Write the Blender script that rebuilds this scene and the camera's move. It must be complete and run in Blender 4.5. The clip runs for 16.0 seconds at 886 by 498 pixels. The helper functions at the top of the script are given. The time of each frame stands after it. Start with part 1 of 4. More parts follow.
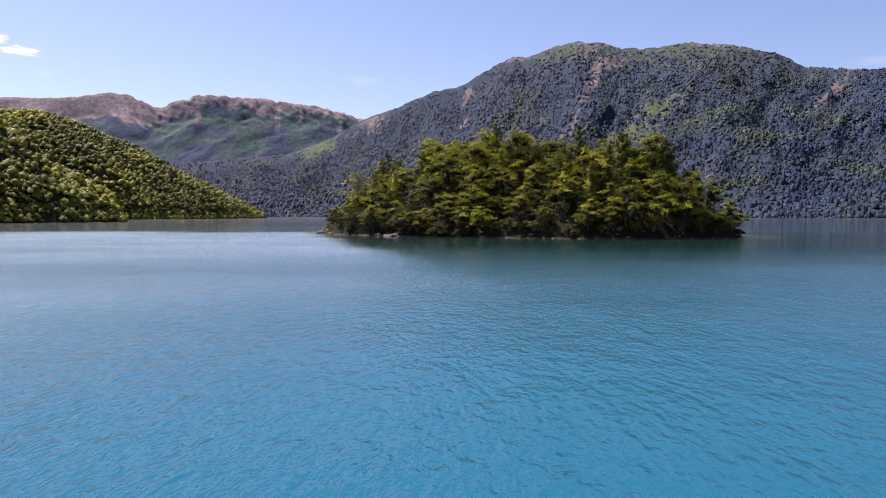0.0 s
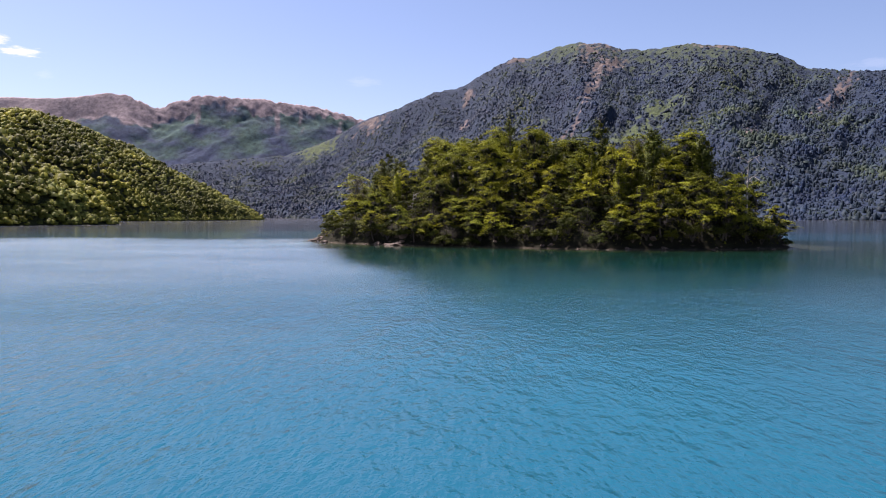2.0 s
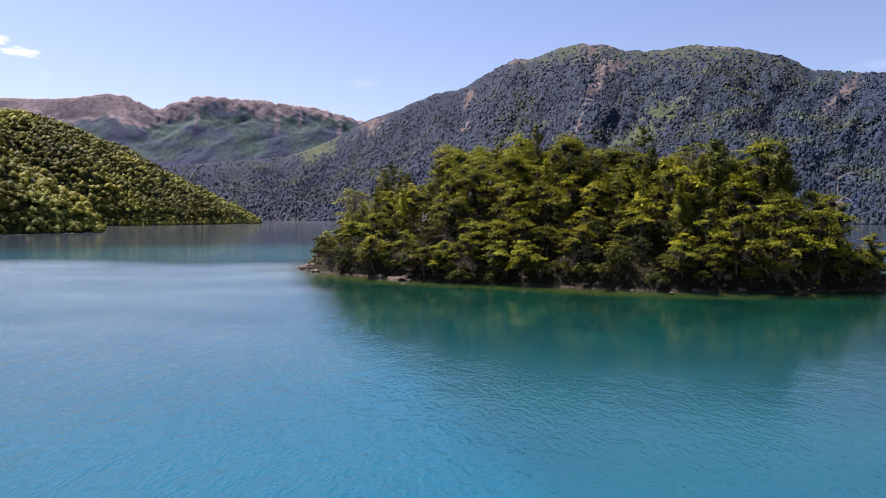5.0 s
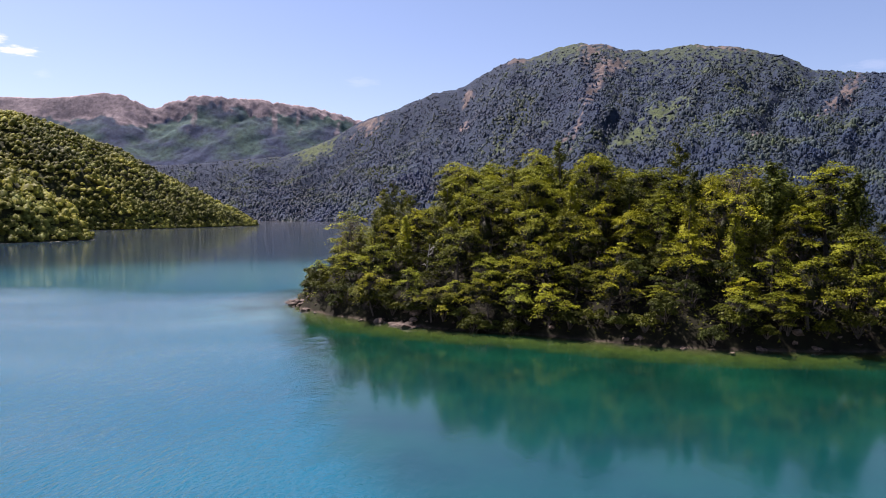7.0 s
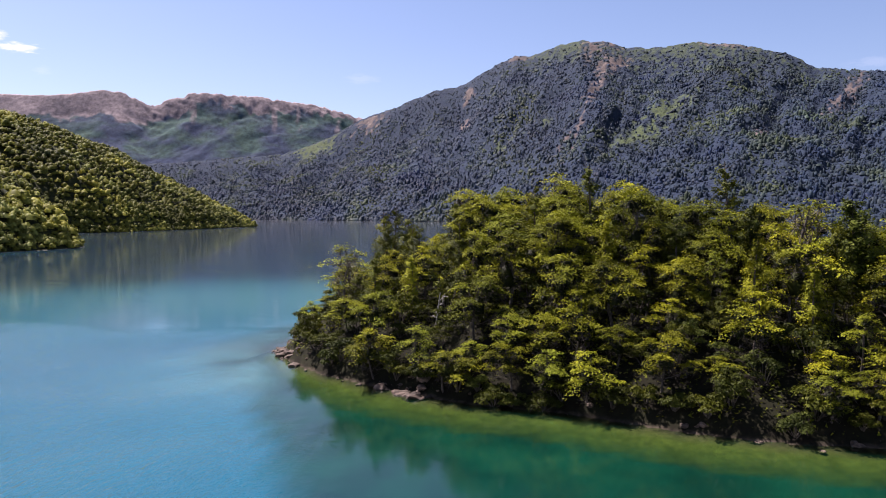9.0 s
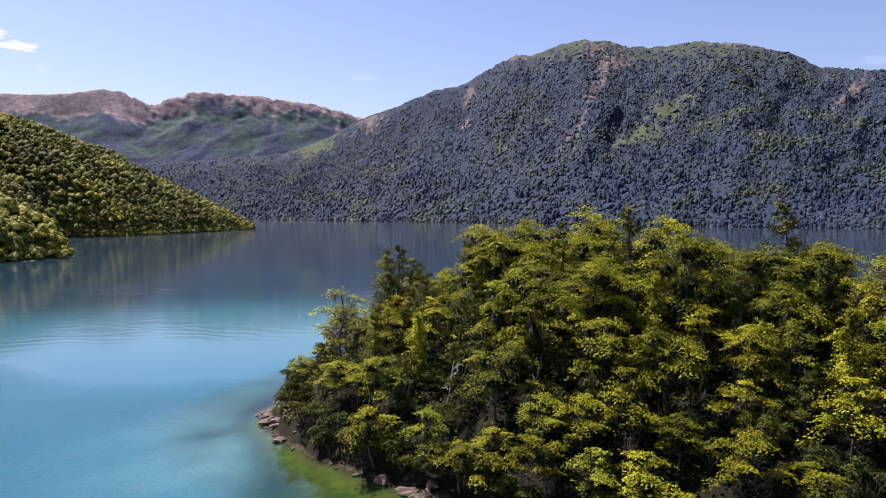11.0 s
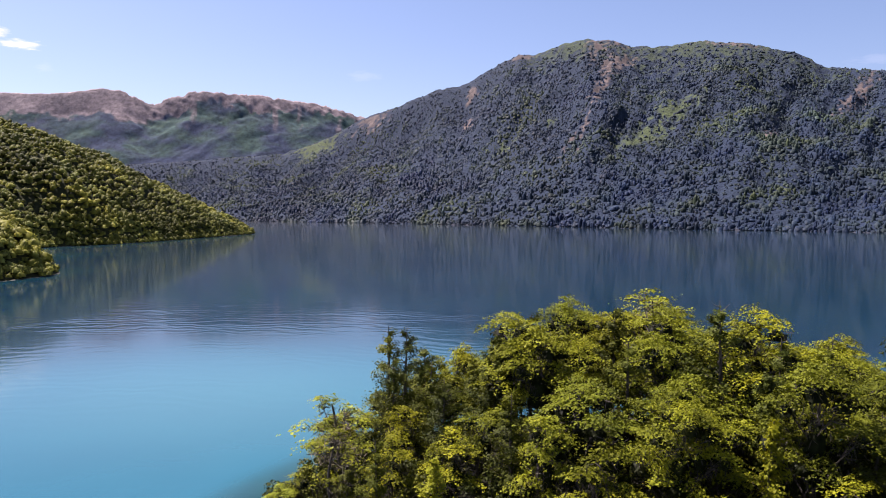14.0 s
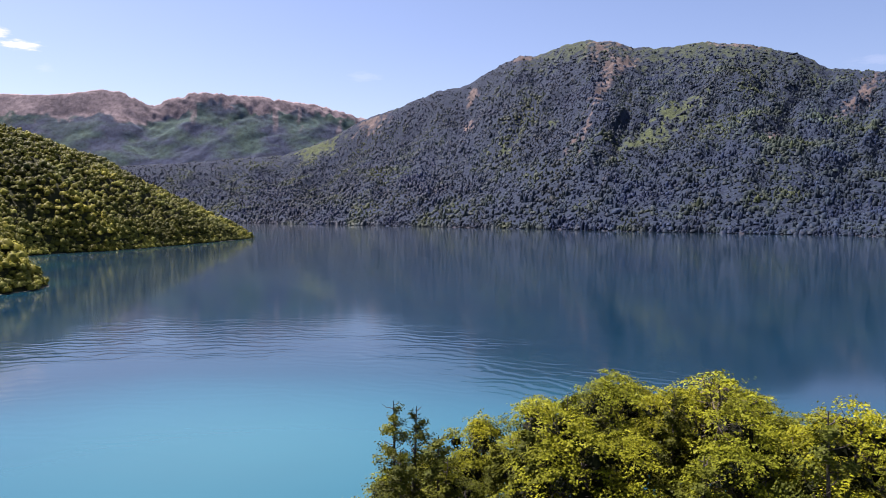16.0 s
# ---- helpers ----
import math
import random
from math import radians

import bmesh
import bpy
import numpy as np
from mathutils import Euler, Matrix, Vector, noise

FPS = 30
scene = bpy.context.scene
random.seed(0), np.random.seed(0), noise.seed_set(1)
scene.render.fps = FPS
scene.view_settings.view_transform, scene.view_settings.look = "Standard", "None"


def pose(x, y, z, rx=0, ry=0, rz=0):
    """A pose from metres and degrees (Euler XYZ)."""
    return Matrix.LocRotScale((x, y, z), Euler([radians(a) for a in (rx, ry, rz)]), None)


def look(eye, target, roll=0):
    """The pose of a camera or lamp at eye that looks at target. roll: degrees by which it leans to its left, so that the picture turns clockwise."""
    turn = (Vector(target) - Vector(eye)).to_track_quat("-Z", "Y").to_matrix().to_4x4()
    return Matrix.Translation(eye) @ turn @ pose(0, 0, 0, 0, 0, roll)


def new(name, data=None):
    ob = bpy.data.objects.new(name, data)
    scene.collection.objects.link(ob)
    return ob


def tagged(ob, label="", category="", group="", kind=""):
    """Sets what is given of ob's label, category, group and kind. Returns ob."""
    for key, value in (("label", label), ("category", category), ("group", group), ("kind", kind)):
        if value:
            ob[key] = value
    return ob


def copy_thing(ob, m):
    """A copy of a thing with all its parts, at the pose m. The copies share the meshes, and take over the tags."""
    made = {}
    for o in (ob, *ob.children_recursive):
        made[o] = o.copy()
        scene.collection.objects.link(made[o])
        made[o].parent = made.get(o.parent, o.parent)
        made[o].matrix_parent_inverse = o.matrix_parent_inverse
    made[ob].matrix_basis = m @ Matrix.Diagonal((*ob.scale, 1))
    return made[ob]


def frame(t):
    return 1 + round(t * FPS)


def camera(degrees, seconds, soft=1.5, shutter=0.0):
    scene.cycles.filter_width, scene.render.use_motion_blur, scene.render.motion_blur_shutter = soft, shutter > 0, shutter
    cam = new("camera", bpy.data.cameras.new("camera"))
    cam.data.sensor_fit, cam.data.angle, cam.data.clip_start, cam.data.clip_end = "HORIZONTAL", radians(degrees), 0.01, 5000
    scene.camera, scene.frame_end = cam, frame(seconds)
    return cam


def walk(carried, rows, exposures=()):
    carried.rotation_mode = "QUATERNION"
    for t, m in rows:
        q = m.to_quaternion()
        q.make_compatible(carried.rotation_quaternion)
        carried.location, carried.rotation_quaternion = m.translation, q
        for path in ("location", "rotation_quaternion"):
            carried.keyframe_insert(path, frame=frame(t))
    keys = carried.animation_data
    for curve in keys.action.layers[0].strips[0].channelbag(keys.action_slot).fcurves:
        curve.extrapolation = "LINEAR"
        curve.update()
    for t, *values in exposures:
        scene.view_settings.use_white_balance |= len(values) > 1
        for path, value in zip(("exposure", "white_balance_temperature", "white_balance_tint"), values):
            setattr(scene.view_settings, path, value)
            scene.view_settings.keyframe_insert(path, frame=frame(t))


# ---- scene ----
cam = camera(63.5, 16.0, 1.0)
METRES, EYE, TILT, LEAN, TURN = 130.0, 4.3, -2.67, 0.0, 0.0
STOPS, KELVIN, TINT = 1.69, 6350.0, 29.0
ROWS = [
    (0.0, 0.0, 0.0, 0.0, 0.0, 0.0, -0.0),
    (0.5, -0.0029, 0.0301, 0.0022, -0.0, 0.03, -0.03),
    (1.0, -0.006, 0.062, 0.0055, 0.02, 0.06, -0.05),
    (1.5, -0.0094, 0.0933, 0.0091, -0.01, 0.09, -0.05),
    (2.0, -0.0122, 0.1261, 0.0137, -0.02, 0.11, -0.08),
    (2.5, -0.0156, 0.1572, 0.0191, -0.02, 0.12, -0.1),
    (3.0, -0.0186, 0.1896, 0.0244, -0.0, 0.16, -0.12),
    (3.5, -0.0218, 0.2214, 0.0302, 0.02, 0.18, -0.14),
    (4.0, -0.025, 0.2532, 0.037, 0.03, 0.22, -0.16),
    (6.5, -0.0414, 0.4072, 0.0853, -0.15, 0.16, -0.22),
    (7.0, -0.0442, 0.4375, 0.0968, -0.18, 0.14, -0.21),
    (7.5, -0.0468, 0.4676, 0.1087, -0.2, 0.09, -0.22),
    (8.0, -0.0495, 0.4969, 0.1214, -0.18, 0.02, -0.21),
    (8.5, -0.0526, 0.5262, 0.1336, -0.16, -0.04, -0.24),
    (9.0, -0.0555, 0.5554, 0.1458, -0.16, -0.09, -0.25),
    (11.5, -0.0687, 0.6967, 0.2043, -0.13, -0.21, -0.26),
    (12.0, -0.0709, 0.7244, 0.2174, -0.1, -0.24, -0.27),
    (12.5, -0.0732, 0.7516, 0.2304, -0.09, -0.27, -0.28),
    (13.0, -0.0757, 0.7786, 0.243, -0.08, -0.28, -0.3),
    (13.5, -0.0783, 0.8053, 0.2553, -0.05, -0.29, -0.3),
    (14.0, -0.0812, 0.8321, 0.267, -0.03, -0.3, -0.31),
    (14.5, -0.0842, 0.8593, 0.2783, -0.03, -0.31, -0.32),
    (15.0, -0.0872, 0.8863, 0.2894, -0.01, -0.28, -0.32),
    (15.5, -0.0902, 0.9125, 0.301, -0.02, -0.28, -0.32),
    (16.0, -0.0932, 0.9385, 0.3126, 0.0, -0.26, -0.31),
]
walk(cam, [(t, pose(0, 0, EYE, TILT, LEAN, TURN) @ pose(METRES * x, METRES * y, METRES * z, 90 + pitch, roll, yaw)) for t, x, y, z, yaw, pitch, roll in ROWS],
     [(0.0, STOPS, KELVIN, TINT), (16.0, STOPS, KELVIN, TINT)])

# ---- sky, sun and exposure ----
SUN_EL, SUN_AZ = radians(58.0), radians(-52.0)          # azimuth from +y towards +x
to_sun = Vector((math.sin(SUN_AZ) * math.cos(SUN_EL), math.cos(SUN_AZ) * math.cos(SUN_EL), math.sin(SUN_EL)))


def node(tree, kind, **values):
    n = tree.nodes.new(kind)
    for key, value in values.items():
        if key in n.inputs:
            n.inputs[key].default_value = value
    return n


def build_world():
    world = bpy.data.worlds.new("summer_sky")
    scene.world = world
    world.use_nodes = True
    nt = world.node_tree
    nt.nodes.clear()
    sky = nt.nodes.new("ShaderNodeTexSky")
    sky.sky_type, sky.sun_disc = "NISHITA", False
    sky.sun_elevation, sky.sun_rotation = SUN_EL, SUN_AZ
    sky.altitude, sky.air_density, sky.dust_density, sky.ozone_density = 800.0, 1.0, 1.5, 1.8
    co = nt.nodes.new("ShaderNodeTexCoord")
    # thin fair-weather cloud wisps low over the ridges
    sep = nt.nodes.new("ShaderNodeSeparateXYZ")
    nt.links.new(co.outputs["Generated"], sep.inputs[0])
    squash = nt.nodes.new("ShaderNodeVectorMath")
    squash.operation = "MULTIPLY"
    squash.inputs[1].default_value = (1.0, 1.0, 4.2)
    nt.links.new(co.outputs["Generated"], squash.inputs[0])
    # two small puffs
    total = None
    for az, el, wide, high in ((-30.3, 11.1, 1.5, 0.42), (-31.9, 11.75, 1.1, 0.5), (-28.9, 9.75, 0.7, 0.4), (-6.3, 10.5, 1.6, 0.45), (31.3, 10.4, 2.4, 0.45)):
        centre = Vector((math.sin(radians(az)) * math.cos(radians(el)), math.cos(radians(az)) * math.cos(radians(el)), math.sin(radians(el))))
        side = Vector((math.cos(radians(az)), -math.sin(radians(az)), 0.0))
        up = side.cross(centre)
        gap = nt.nodes.new("ShaderNodeVectorMath")
        gap.operation = "SUBTRACT"
        gap.inputs[1].default_value = centre
        nt.links.new(co.outputs["Generated"], gap.inputs[0])
        parts = []
        for axis, size in ((side, wide), (up, high)):
            dot = nt.nodes.new("ShaderNodeVectorMath")
            dot.operation = "DOT_PRODUCT"
            dot.inputs[1].default_value = axis / radians(size)
            nt.links.new(gap.outputs[0], dot.inputs[0])
            parts.append(dot.outputs["Value"])
        mixv = nt.nodes.new("ShaderNodeCombineXYZ")
        nt.links.new(parts[0], mixv.inputs[0])
        nt.links.new(parts[1], mixv.inputs[1])
        length = nt.nodes.new("ShaderNodeVectorMath")
        length.operation = "LENGTH"
        nt.links.new(mixv.outputs[0], length.inputs[0])
        fine = node(nt, "ShaderNodeTexNoise", Scale=70.0, Detail=5.0, Roughness=0.6)
        nt.links.new(squash.outputs[0], fine.inputs["Vector"])
        rough = nt.nodes.new("ShaderNodeMath")
        rough.operation = "MULTIPLY_ADD"
        rough.inputs[1].default_value, rough.inputs[2].default_value = -1.6, 0.8
        nt.links.new(fine.outputs[0], rough.inputs[0])
        edge = nt.nodes.new("ShaderNodeMath")
        edge.operation = "ADD"
        nt.links.new(length.outputs["Value"], edge.inputs[0])
        nt.links.new(rough.outputs[0], edge.inputs[1])
        soft = nt.nodes.new("ShaderNodeMapRange")
        soft.interpolation_type = "SMOOTHSTEP"
        soft.inputs[1].default_value, soft.inputs[2].default_value = 1.0, 0.15
        soft.inputs[3].default_value, soft.inputs[4].default_value = 0.0, 0.9 if az < -30 else 0.09
        nt.links.new(edge.outputs[0], soft.inputs[0])
        if total is None:
            total = soft.outputs[0]
            continue
        most = nt.nodes.new("ShaderNodeMath")
        most.operation = "MAXIMUM"
        nt.links.new(total, most.inputs[0])
        nt.links.new(soft.outputs[0], most.inputs[1])
        total = most.outputs[0]
    low = nt.nodes.new("ShaderNodeMapRange")                 # wisps only near the skyline
    low.inputs[1].default_value, low.inputs[2].default_value = 0.0, 0.05
    nt.links.new(sep.outputs[2], low.inputs[0])
    keep = nt.nodes.new("ShaderNodeMath")
    keep.operation = "MULTIPLY"
    nt.links.new(total, keep.inputs[0])
    nt.links.new(low.outputs[0], keep.inputs[1])
    mix = nt.nodes.new("ShaderNodeMix")
    mix.data_type = "RGBA"
    mix.inputs[7].default_value = (8.5, 8.6, 9.0, 1.0)
    nt.links.new(keep.outputs[0], mix.inputs[0])
    nt.links.new(sky.outputs[0], mix.inputs[6])
    back = node(nt, "ShaderNodeBackground", Strength=0.047)
    nt.links.new(mix.outputs[2], back.inputs[0])
    out = nt.nodes.new("ShaderNodeOutputWorld")
    nt.links.new(back.outputs[0], out.inputs[0])


build_world()
sun = new("sun", bpy.data.lights.new("sun", "SUN"))
sun.data.energy, sun.data.angle, sun.data.color = 5.0, radians(0.53), (1.0, 0.95, 0.86)
sun.matrix_world = look(to_sun * 100, (0, 0, 0))


# ---- materials ----
def material(name):
    mat = bpy.data.materials.new(name)
    mat.use_nodes = True
    mat.node_tree.nodes.clear()
    return mat, mat.node_tree


def noise_ramp(nt, scale, colours, detail=5.0, rough=0.55, stretch=None, source="Object"):
    """A noise that runs through the colours, each (position, r, g, b)."""
    co = nt.nodes.new("ShaderNodeTexCoord") if source == "Object" else None
    at = co.outputs["Object"] if co else nt.nodes.new("ShaderNodeNewGeometry").outputs["Position"]
    if stretch:
        mul = nt.nodes.new("ShaderNodeVectorMath")
        mul.operation = "MULTIPLY"
        mul.inputs[1].default_value = stretch
        nt.links.new(at, mul.inputs[0])
        at = mul.outputs[0]
    tex = node(nt, "ShaderNodeTexNoise", Scale=scale, Detail=detail, Roughness=rough)
    nt.links.new(at, tex.inputs["Vector"])
    ramp = nt.nodes.new("ShaderNodeValToRGB")
    ramp.color_ramp.elements.remove(ramp.color_ramp.elements[1])
    for i, (p, r, g, b) in enumerate(colours):
        e = ramp.color_ramp.elements[0] if i == 0 else ramp.color_ramp.elements.new(p)
        e.position, e.color = p, (r, g, b, 1.0)
    nt.links.new(tex.outputs[0], ramp.inputs[0])
    return ramp.outputs[0], tex.outputs[0]


def mixed(nt, fac, a, b, how="MIX"):
    mix = nt.nodes.new("ShaderNodeMix")
    mix.data_type, mix.blend_type = "RGBA", how
    for slot, value in ((0, fac), (6, a), (7, b)):
        if isinstance(value, (int, float)):
            mix.inputs[slot].default_value = value
        elif isinstance(value, tuple):
            mix.inputs[slot].default_value = (*value, 1.0)
        else:
            nt.links.new(value, mix.inputs[slot])
    return mix.outputs[2]


def ranged(nt, value, a, b, c=0.0, d=1.0, smooth=False):
    r = nt.nodes.new("ShaderNodeMapRange")
    if smooth:
        r.interpolation_type = "SMOOTHSTEP"
    for slot, v in enumerate((a, b, c, d), 1):
        r.inputs[slot].default_value = v
    nt.links.new(value, r.inputs[0])
    return r.outputs[0]


def maths(nt, how, a, b=0.0, c=0.0):
    m = nt.nodes.new("ShaderNodeMath")
    m.operation = how
    for slot, value in enumerate((a, b, c)):
        if isinstance(value, (int, float)):
            m.inputs[slot].default_value = value
        else:
            nt.links.new(value, m.inputs[slot])
    return m.outputs[0]


def attribute(nt, name):
    a = nt.nodes.new("ShaderNodeAttribute")
    a.attribute_name = name
    return a.outputs["Fac"]


def finish(nt, colour, rough=0.8, height=None, bump=0.3, distance=0.05, spec=0.3):
    b = node(nt, "ShaderNodeBsdfPrincipled", Roughness=rough)
    b.inputs["Specular IOR Level"].default_value = spec
    nt.links.new(colour, b.inputs["Base Color"])
    if height is not None:
        bm = node(nt, "ShaderNodeBump", Strength=bump, Distance=distance)
        nt.links.new(height, bm.inputs["Height"])
        nt.links.new(bm.outputs[0], b.inputs["Normal"])
    out = nt.nodes.new("ShaderNodeOutputMaterial")
    nt.links.new(b.outputs[0], out.inputs[0])


def foliage(name, dark, mid, light, patch=0.25, through_light=0.35, per_leaf=0.35, hue=(1.0, 0.95, 0.5), drift=True, tone=False):
    """Leaves: colour drifts from tree to tree and from spray to spray, and some light passes through."""
    mat, nt = material(name)
    base, _ = noise_ramp(nt, patch, ((0.32, *dark), (0.5, *mid), (0.68, *light)), 3.0, 0.6, source="World")
    geo = nt.nodes.new("ShaderNodeNewGeometry")
    leaf = ranged(nt, geo.outputs["Random Per Island"], 0.0, 1.0, 1.0 - per_leaf, 1.0 + per_leaf)
    info = nt.nodes.new("ShaderNodeObjectInfo")
    whole = ranged(nt, info.outputs["Random"], 0.0, 1.0, 0.64, 1.15)
    base = mixed(nt, 1.0, base, maths(nt, "MULTIPLY", leaf, whole), "MULTIPLY")
    kin = ranged(nt, maths(nt, "FRACT", maths(nt, "MULTIPLY", info.outputs["Random"], 7.31)), 0.0, 1.0)
    base = mixed(nt, 1.0, base, mixed(nt, kin, (0.82, 0.90, 1.3), (1.08, 1.03, 0.8)), "MULTIPLY") if drift else base
    if tone:        # crowns of the far woods carry brightness and hue, with inner shade in the brightness
        base = mixed(nt, 1.0, base, attribute(nt, "tone"), "MULTIPLY")
        base = mixed(nt, 1.0, base, mixed(nt, attribute(nt, "kin"), (0.90, 0.94, 1.06), (1.26, 1.14, 0.76)), "MULTIPLY")
    diff = node(nt, "ShaderNodeBsdfPrincipled", Roughness=0.55)
    diff.inputs["Specular IOR Level"].default_value = 0.04
    nt.links.new(base, diff.inputs["Base Color"])
    trans = nt.nodes.new("ShaderNodeBsdfTranslucent")
    nt.links.new(mixed(nt, 1.0, base, hue, "MULTIPLY"), trans.inputs[0])
    mix = nt.nodes.new("ShaderNodeMixShader")
    mix.inputs[0].default_value = through_light
    nt.links.new(diff.outputs[0], mix.inputs[1])
    nt.links.new(trans.outputs[0], mix.inputs[2])
    out = nt.nodes.new("ShaderNodeOutputMaterial")
    nt.links.new(mix.outputs[0], out.inputs[0])
    return mat


def bark_material(name, dark, light):
    mat, nt = material(name)
    col, h = noise_ramp(nt, 3.0, ((0.3, *dark), (0.7, *light)), 6.0, 0.65, (3.0, 3.0, 0.6))
    finish(nt, col, 0.9, h, 0.6, 0.05)
    return mat


def rock_material():
    mat, nt = material("lichened_rock")
    col, h = noise_ramp(nt, 1.6, ((0.3, 0.03357, 0.02686, 0.02238), (0.5, 0.08952, 0.07087, 0.05819), (0.7, 0.1865, 0.1529, 0.1305)), 7.0, 0.65)
    info = nt.nodes.new("ShaderNodeObjectInfo")
    col = mixed(nt, 1.0, col, mixed(nt, info.outputs["Random"], (0.40, 0.34, 0.30), (1.0, 0.90, 0.80)), "MULTIPLY")
    finish(nt, col, 0.85, h, 0.7, 0.08)
    return mat


def ground_material(name, soil, moss, shore):
    """Forest floor, with bare stones in the splash zone just above the water."""
    mat, nt = material(name)
    col, h = noise_ramp(nt, 0.45, ((0.35, *soil), (0.65, *moss)), 7.0, 0.65, source="World")
    geo = nt.nodes.new("ShaderNodeNewGeometry")
    sep = nt.nodes.new("ShaderNodeSeparateXYZ")
    nt.links.new(geo.outputs["Position"], sep.inputs[0])
    stones, sh = noise_ramp(nt, 1.4, ((0.3, *(c * 0.45 for c in shore)), (0.7, *shore)), 6.0, 0.7, source="World")
    wob = maths(nt, "MULTIPLY_ADD", h, -1.2, sep.outputs[2])
    col = mixed(nt, ranged(nt, wob, -0.85, -0.3, smooth=True), stones, col)
    silt, _ = noise_ramp(nt, 0.8, ((0.3, 0.040, 0.046, 0.013), (0.7, 0.102, 0.108, 0.034)), 6.0, 0.7, source="World")
    col = mixed(nt, ranged(nt, sep.outputs[2], -0.35, -0.1), silt, col)
    finish(nt, col, 0.95, sh, 0.6, 0.12, 0.06)
    return mat


def slope_material(name, forest, scrub, rock, scale, canopy, relief):
    """Mountain side: forest floor, pale scrub and bare rock, laid out by the slope's own cover attributes."""
    mat, nt = material(name)
    a, ha = noise_ramp(nt, scale, ((0.3, *forest[0]), (0.7, *forest[1])), 8.0, 0.65, source="World")
    b, _ = noise_ramp(nt, scale * 1.7, ((0.3, *scrub[0]), (0.7, *scrub[1])), 7.0, 0.65, source="World")
    c, hc = noise_ramp(nt, scale * 0.8, ((0.25, *rock[0]), (0.5, *rock[1]), (0.75, *rock[2])), 9.0, 0.7, (1.0, 1.0, 0.6), source="World")
    fine, hf = noise_ramp(nt, scale * 6, ((0.35, 0.6, 0.6, 0.6), (0.65, 1.25, 1.25, 1.25)), 6.0, 0.7, source="World")
    col = mixed(nt, attribute(nt, "scrub"), a, b)
    col = mixed(nt, attribute(nt, "rock"), col, c)
    col = mixed(nt, 1.0, col, fine, "MULTIPLY")
    geo = nt.nodes.new("ShaderNodeNewGeometry")
    crown = node(nt, "ShaderNodeTexVoronoi", Scale=0.13, Randomness=1.0)
    nt.links.new(geo.outputs["Position"], crown.inputs["Vector"])
    lumps = maths(nt, "MULTIPLY", crown.outputs["Distance"], maths(nt, "MULTIPLY_ADD", attribute(nt, "rock"), 0.9 * canopy, -canopy))
    finish(nt, col, 0.95, maths(nt, "ADD", maths(nt, "ADD", hc, hf), lumps), relief, 5.0, 0.1)
    return mat


